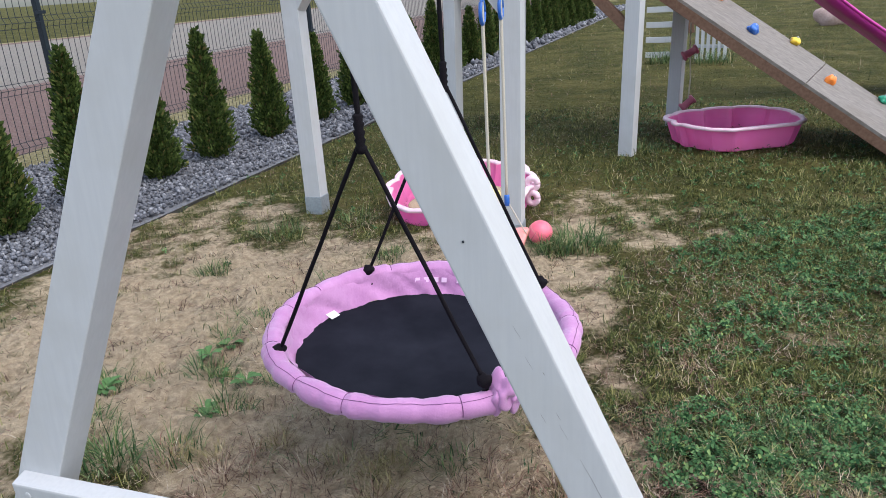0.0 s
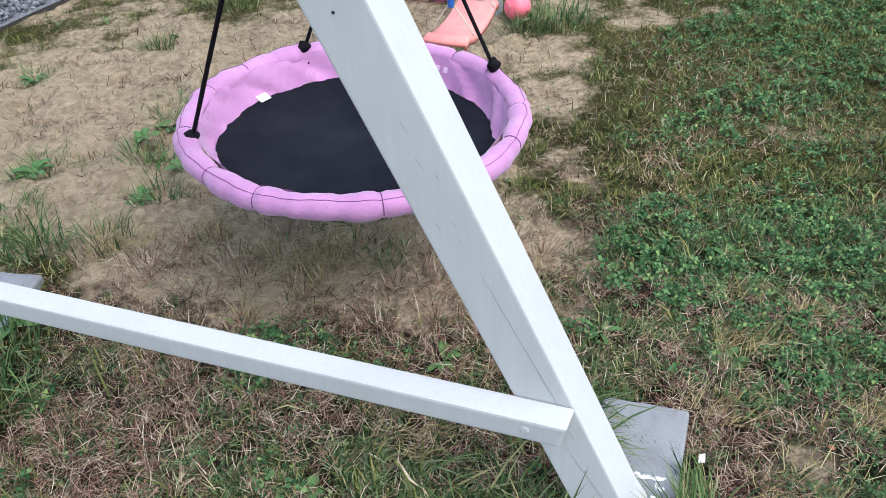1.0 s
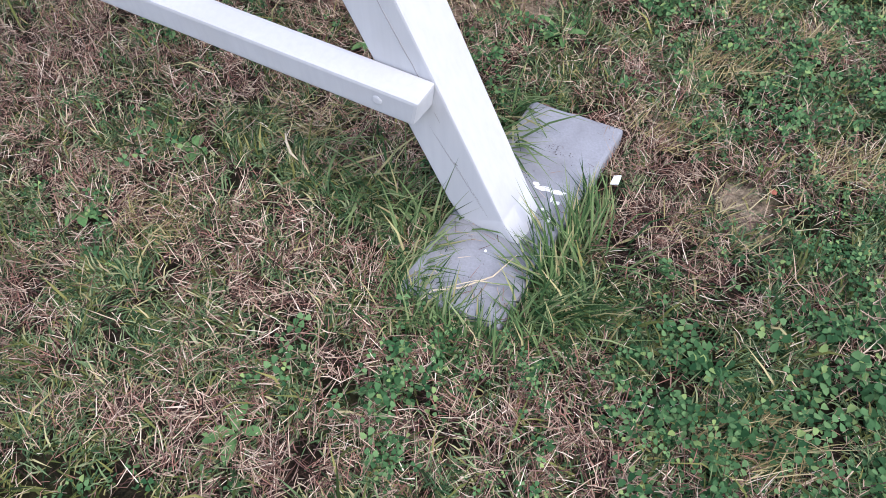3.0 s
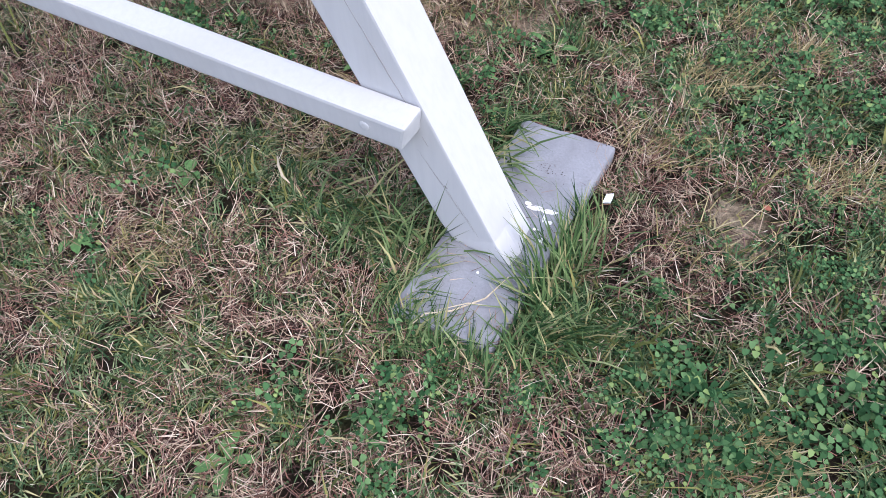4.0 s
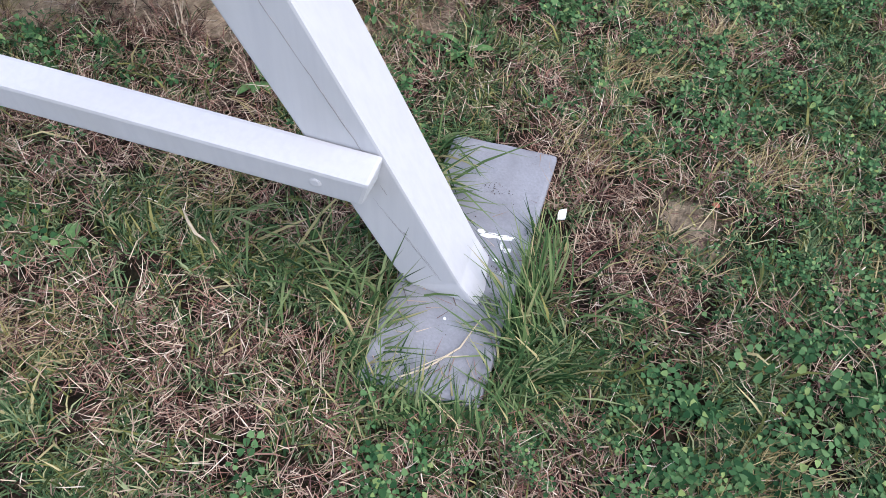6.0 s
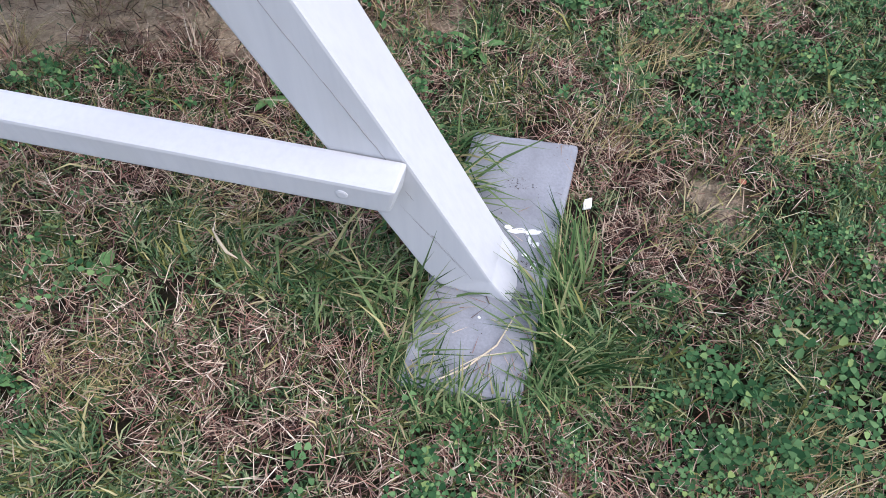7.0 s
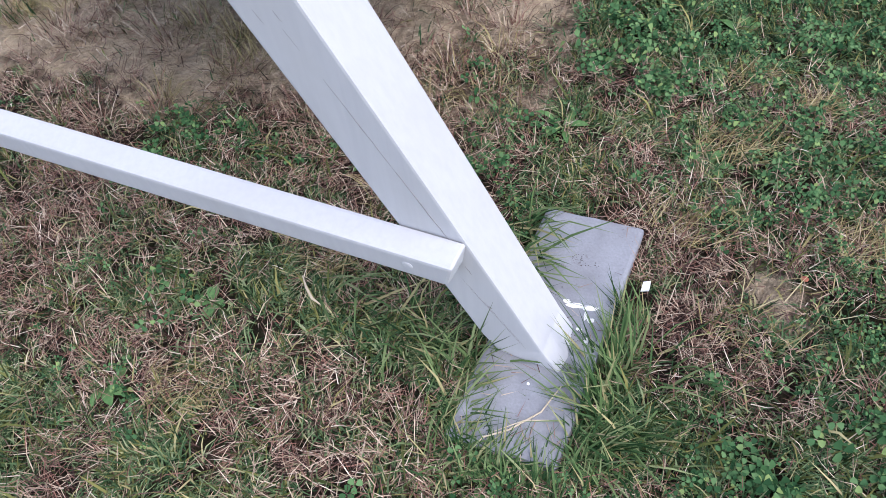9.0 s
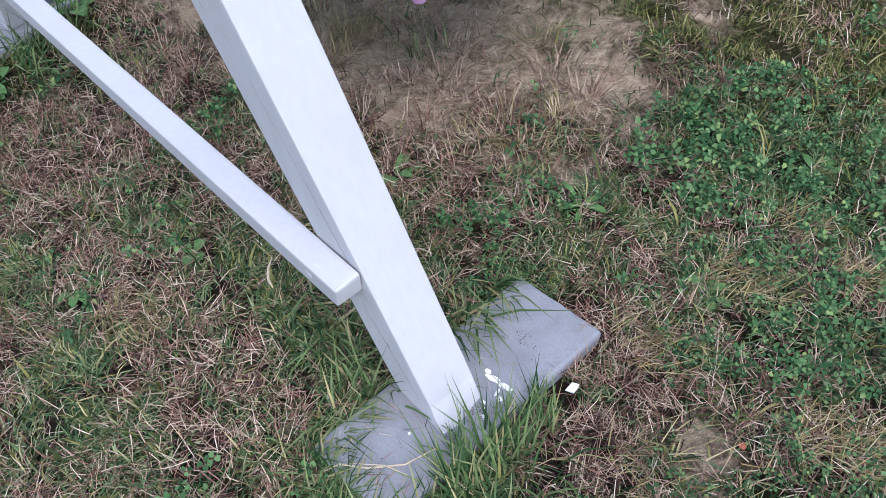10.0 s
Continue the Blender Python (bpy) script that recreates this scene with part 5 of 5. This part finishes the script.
for k, (x, y, c, s, t) in enumerate(((0.52, 4.02, 260, 0.17, 0.16), (0.38, 3.92, 160, 0.1, 0.13), (-1.55, 3.75, 90, 0.1, 0.1), (-1.08, 2.57, 90, 0.11, 0.09), (-0.92, 2.32, 110, 0.1, 0.1), (-1.02, 2.05, 100, 0.12, 0.1),
                                     (-1.5, 2.5, 70, 0.12, 0.08), (-1.2, 1.98, 150, 0.1, 0.14), (-1.02, 1.5, 160, 0.12, 0.16), (-0.95, 1.32, 130, 0.12, 0.14), (-0.02, 2.0, 60, 0.06, 0.08),
                                     (0.62, 1.72, 40, 0.04, 0.09), (-1.35, 4.35, 120, 0.16, 0.12), (-0.9, 4.55, 110, 0.14, 0.12), (-0.55, 3.9, 60, 0.08, 0.1), (2.5, 12.4, 220, 0.35, 0.35), (3.1, 12.0, 200, 0.3, 0.3), (1.2, 6.35, 100, 0.2, 0.12), (-0.44, 6.9, 120, 0.18, 0.14), (-1.0, 3.0, 70, 0.1, 0.08))):
    tuft((x, y), c, s, t, 140 + k)


for k, (x, y, c, sp, t, aim, lean) in enumerate(((0.745, 1.12, 62, 0.035, 0.13, 1.9, 0.55), (0.72, 1.03, 66, 0.035, 0.14, 2.3, 0.5), (0.705, 0.955, 60, 0.035, 0.12, 0.3, 0.6), (0.775, 1.21, 42, 0.03, 0.11, 2.4, 0.5), (0.75, 0.98, 40, 0.05, 0.13, -0.6, 0.8),
                                                 (0.20, 1.21, 26, 0.05, 0.2, -0.35, 1.25), (0.30, 1.17, 28, 0.05, 0.18, -0.3, 1.25), (0.40, 1.12, 22, 0.04, 0.14, 0.2, 1.1), (0.47, 1.03, 26, 0.04, 0.13, 0.5, 0.8), (0.44, 0.97, 22, 0.04, 0.12, 0.3, 0.9), (0.53, 1.30, 20, 0.03, 0.2, 0.0, 1.0), (0.485, 1.0, 34, 0.03, 0.12, 0.4, 0.9), (0.46, 0.93, 34, 0.03, 0.11, 0.6, 0.9), (0.50, 1.09, 30, 0.03, 0.13, -0.5, 0.8), (0.495, 1.075, 14, 0.02, 0.18, 0.5, 0.5), (0.725, 1.085, 9, 0.015, 0.18, 2.7, 0.45), (0.52, 0.90, 40, 0.04, 0.09, 1.2, 0.8), (0.60, 0.89, 40, 0.04, 0.08, 1.5, 0.8))):
    tuft((x, y), c, sp, t, 180 + k, beside, aim, lean)
for k, (x, y, c) in enumerate(((0.497, 0.955, 34), (0.485, 0.985, 26), (0.525, 0.925, 34), (0.57, 0.915, 30), (0.62, 0.905, 34), (0.50, 1.02, 18), (0.665, 0.93, 26), (0.69, 1.0, 22))):
    tuft((x, y), c, 0.026, 0.085, 220 + k, "tuft of grass creeping over the slab's edge", lean=0.9, creep=True)
for k, (x, y, c, sp, t) in enumerate(((-1.12, 2.88, 60, 0.06, 0.07), (-1.06, 2.6, 80, 0.07, 0.08), (-2.0, 3.34, 70, 0.08, 0.09), (-1.49, 2.46, 90, 0.09, 0.08), (-1.39, 2.18, 90, 0.08, 0.1), (-1.56, 3.78, 60, 0.07, 0.09), (-0.86, 2.48, 70, 0.09, 0.07), (0.34, 3.9, 110, 0.12, 0.11))):
    tuft((x, y), c, sp, t, 460 + k, "bushy tuft of green grass on the worn sand", lean=0.8)
r = np.random.default_rng(402)      # tufts scattered over the worn sand
for k in range(46):
    x, y = r.uniform(-1.6, 0.3), r.uniform(1.95, 4.3)
    if fuzz(np.array([x]), np.array([y]), 5, 93)[0] > 0.42:
        tuft((x, y), int(r.uniform(14, 40)), r.uniform(0.03, 0.07), r.uniform(0.06, 0.1), 410 + k, "small tuft of grass growing out of the sand", lean=1.0)


YELLOW_STRAW = blade_material("yellowed_grass", [(0.0, (0.12, 0.09, 0.04)), (0.5, (0.30, 0.25, 0.11)), (0.9, (0.46, 0.39, 0.2)), (1.0, (0.6, 0.52, 0.34))], 0.7)
CLUMPS = ((1.03, 1.29, 30, 0.09), (0.99, 1.22, 40, 0.08), (1.21, 1.43, 190, 0.075), (0.96, 1.66, 130, 0.07), (1.14, 1.78, 90, 0.04), (1.09, 0.82, 160, 0.085), (1.01, 1.87, 90, 0.05), (0.87, 1.45, 110, 0.08), (1.4, 1.2, 130, 0.08), (0.15, 1.28, 90, 0.07), (-0.05, 0.95, 90, 0.07), (1.55, 1.7, 110, 0.08))


def dry_clump(at, count, spread, seed):
    r = np.random.default_rng(seed)
    a, d = r.uniform(0, 6.283, count), spread * np.sqrt(r.uniform(0, 1, count))
    x, y = at[0] + d * np.cos(a) * 1.3, at[1] + d * np.sin(a) * 0.8
    ob = blade_mesh("dry_clump", x - at[0], y - at[1], height(x, y) + r.uniform(0.008, 0.03, count), 0.06 * r.uniform(0.5, 1.4, count), r.uniform(0.001, 0.0024, count), 0.6 + r.normal(0, 0.7, count),
                    r.uniform(0.9, 1.6, count), r.uniform(-0.5, 0.6, count), YELLOW_STRAW, "clump of yellowed dry grass in the lawn")
    ob.location = (at[0], at[1], 0)
    tagged(ob, "clump of yellowed dry grass in the lawn", "grass tuft", "grass tufts", "stuff")


for k, (x, y, c, s) in enumerate(CLUMPS):
    dry_clump((x, y), c, s, 240 + k)


def dead_tuft(at, count, spread, tall, seed):
    r = np.random.default_rng(seed)
    a, d = r.uniform(0, 6.283, count), spread * np.sqrt(r.uniform(0, 1, count))
    x, y = at[0] + d * np.cos(a), at[1] + d * np.sin(a)
    ob = blade_mesh("dead_tuft", x - at[0], y - at[1], height(x, y), tall * r.uniform(0.5, 1.3, count), r.uniform(0.0014, 0.003, count), a + r.normal(0, 0.7, count), np.abs(r.normal(0.8, 0.35, count)), r.uniform(0.1, 0.9, count), STRAW if seed % 3 else YELLOW_STRAW, "tuft of dead straw-coloured grass on worn ground")
    ob.location = (at[0], at[1], 0)
    tagged(ob, "tuft of dead straw-coloured grass on worn ground", "grass tuft", "grass tufts", "stuff")


r = np.random.default_rng(501)
for k in range(52):
    x, y = r.uniform(-1.1, 0.45), r.normal(1.88, 0.15)
    if not on_slab(np.array([x]), np.array([y]), 0.05)[0]:
        dead_tuft((x, y), int(r.uniform(30, 80)), r.uniform(0.03, 0.07), r.uniform(0.05, 0.1), 510 + k)


WEED = speckled("weed_leaf", (0.06, 0.14, 0.045), (0.12, 0.22, 0.075), 90, 0.6, 0.3, 0.002, gloss=0.15)


def weed(at, leaves, reach, wide, seed, label):
    """A flat rosette of broad leaves."""
    r = np.random.default_rng(seed)
    th = thing("weed", (at[0], at[1], float(height(np.array([at[0]]), np.array([at[1]]))[0])), label, "weed", "weeds in the lawn")
    for k in range(leaves):
        a = 6.283 * k / leaves + r.normal(0, 0.3)
        ln, wd = reach * r.uniform(0.65, 1.15), wide * r.uniform(0.75, 1.2)
        d, s = Vector((math.cos(a), math.sin(a), 0)), Vector((-math.sin(a), math.cos(a), 0))
        rise = r.uniform(0.15, 0.6)
        rings = []
        for f, w in ((0.05, 0.12), (0.3, 0.6), (0.55, 1.0), (0.8, 0.75), (1.0, 0.08)):
            c = d * ln * f + Vector((0, 0, 0.006 + ln * rise * math.sin(f * 2.2) * 0.7))
            rings.append([c - s * wd * w / 2 + Vector((0, 0, 0.12 * wd * w)), c, c + s * wd * w / 2 + Vector((0, 0, 0.12 * wd * w))])
        part("leaf", loft(rings, closed=False), WEED, th, smooth=True)


for k, (x, y, n, reach, wide) in enumerate(((-0.058, 1.151, 4, 0.035, 0.03), (0.19, 1.56, 7, 0.07, 0.022), (0.60, 1.70, 6, 0.06, 0.016), (0.92, 1.62, 6, 0.06, 0.02), (-0.2, 0.95, 6, 0.05, 0.022), (1.0, 2.05, 6, 0.06, 0.02), (-0.98, 2.28, 7, 0.08, 0.03),
                                            (-0.9, 2.5, 7, 0.07, 0.03), (1.32, 1.0, 5, 0.05, 0.02), (0.72, 0.86, 5, 0.03, 0.022), (0.60, 0.905, 6, 0.035, 0.025), (0.64, 0.88, 6, 0.03, 0.022), (0.55, 0.87, 6, 0.035, 0.022), (-0.95, 1.25, 7, 0.1, 0.05), (-1.05, 1.62, 6, 0.1, 0.05), (0.3, 0.62, 6, 0.05, 0.02), (1.15, 0.7, 6, 0.05, 0.022), (-1.12, 2.88, 12, 0.07, 0.03), (-1.06, 2.6, 13, 0.08, 0.03), (-2.0, 3.34, 12, 0.08, 0.032), (-1.49, 2.46, 12, 0.08, 0.03), (-1.15, 2.72, 9, 0.06, 0.025), (0.604, 0.938, 5, 0.028, 0.024))):
    weed((x, y), n, reach, wide, 300 + k, "low broad-leaved green weed growing in the lawn")
STEM_A = ((0.517, 0.917), (0.533, 0.939), (0.575, 0.962), (0.625, 1.001), (0.655, 1.049))
STEM_B = ((0.541, 0.949), (0.6, 0.979), (0.64, 0.988))
CURL = ((0.131, 1.213), (0.149, 1.184), (0.165, 1.165), (0.183, 1.158))
PALE_STRAW = speckled("pale_straw", (0.46, 0.37, 0.25), (0.62, 0.52, 0.38), 60, 0.8, 0.1, 0.001)
for pts, w in ((STEM_A, 0.0017), (STEM_B, 0.0012)):
    stem = part("fallen_straw", tube([(x, y, 0.032 + 0.006 * math.sin(k * 1.9)) for k, (x, y) in enumerate(pts)], [w * f for f in (0.5, 0.9, 1.0, 0.9, 0.5)[:len(pts)]], 6), PALE_STRAW)
    tagged(stem, "long dry straw lying across the grey slab", "straw", "straws on the slab")
curl = part("dry_leaf", tube([(x, y, 0.036 + 0.008 * math.sin(k * 1.5)) for k, (x, y) in enumerate(CURL)], [0.001, 0.0026, 0.003, 0.001], 6), PALE_STRAW)
tagged(curl, "curled pale dry leaf lying on the lawn", "leaf")
petal = part("fallen_leaf", lump(0.009, 5, (1, 0.8, 0.25), 0.4, 1), speckled("rust_leaf", (0.22, 0.06, 0.035), (0.32, 0.11, 0.06), 40, 0.8, 0.2, 0.001))
petal.location = (1.087, 1.345, 0.006)
tagged(petal, "small rust red dry leaf on the lawn", "leaf")
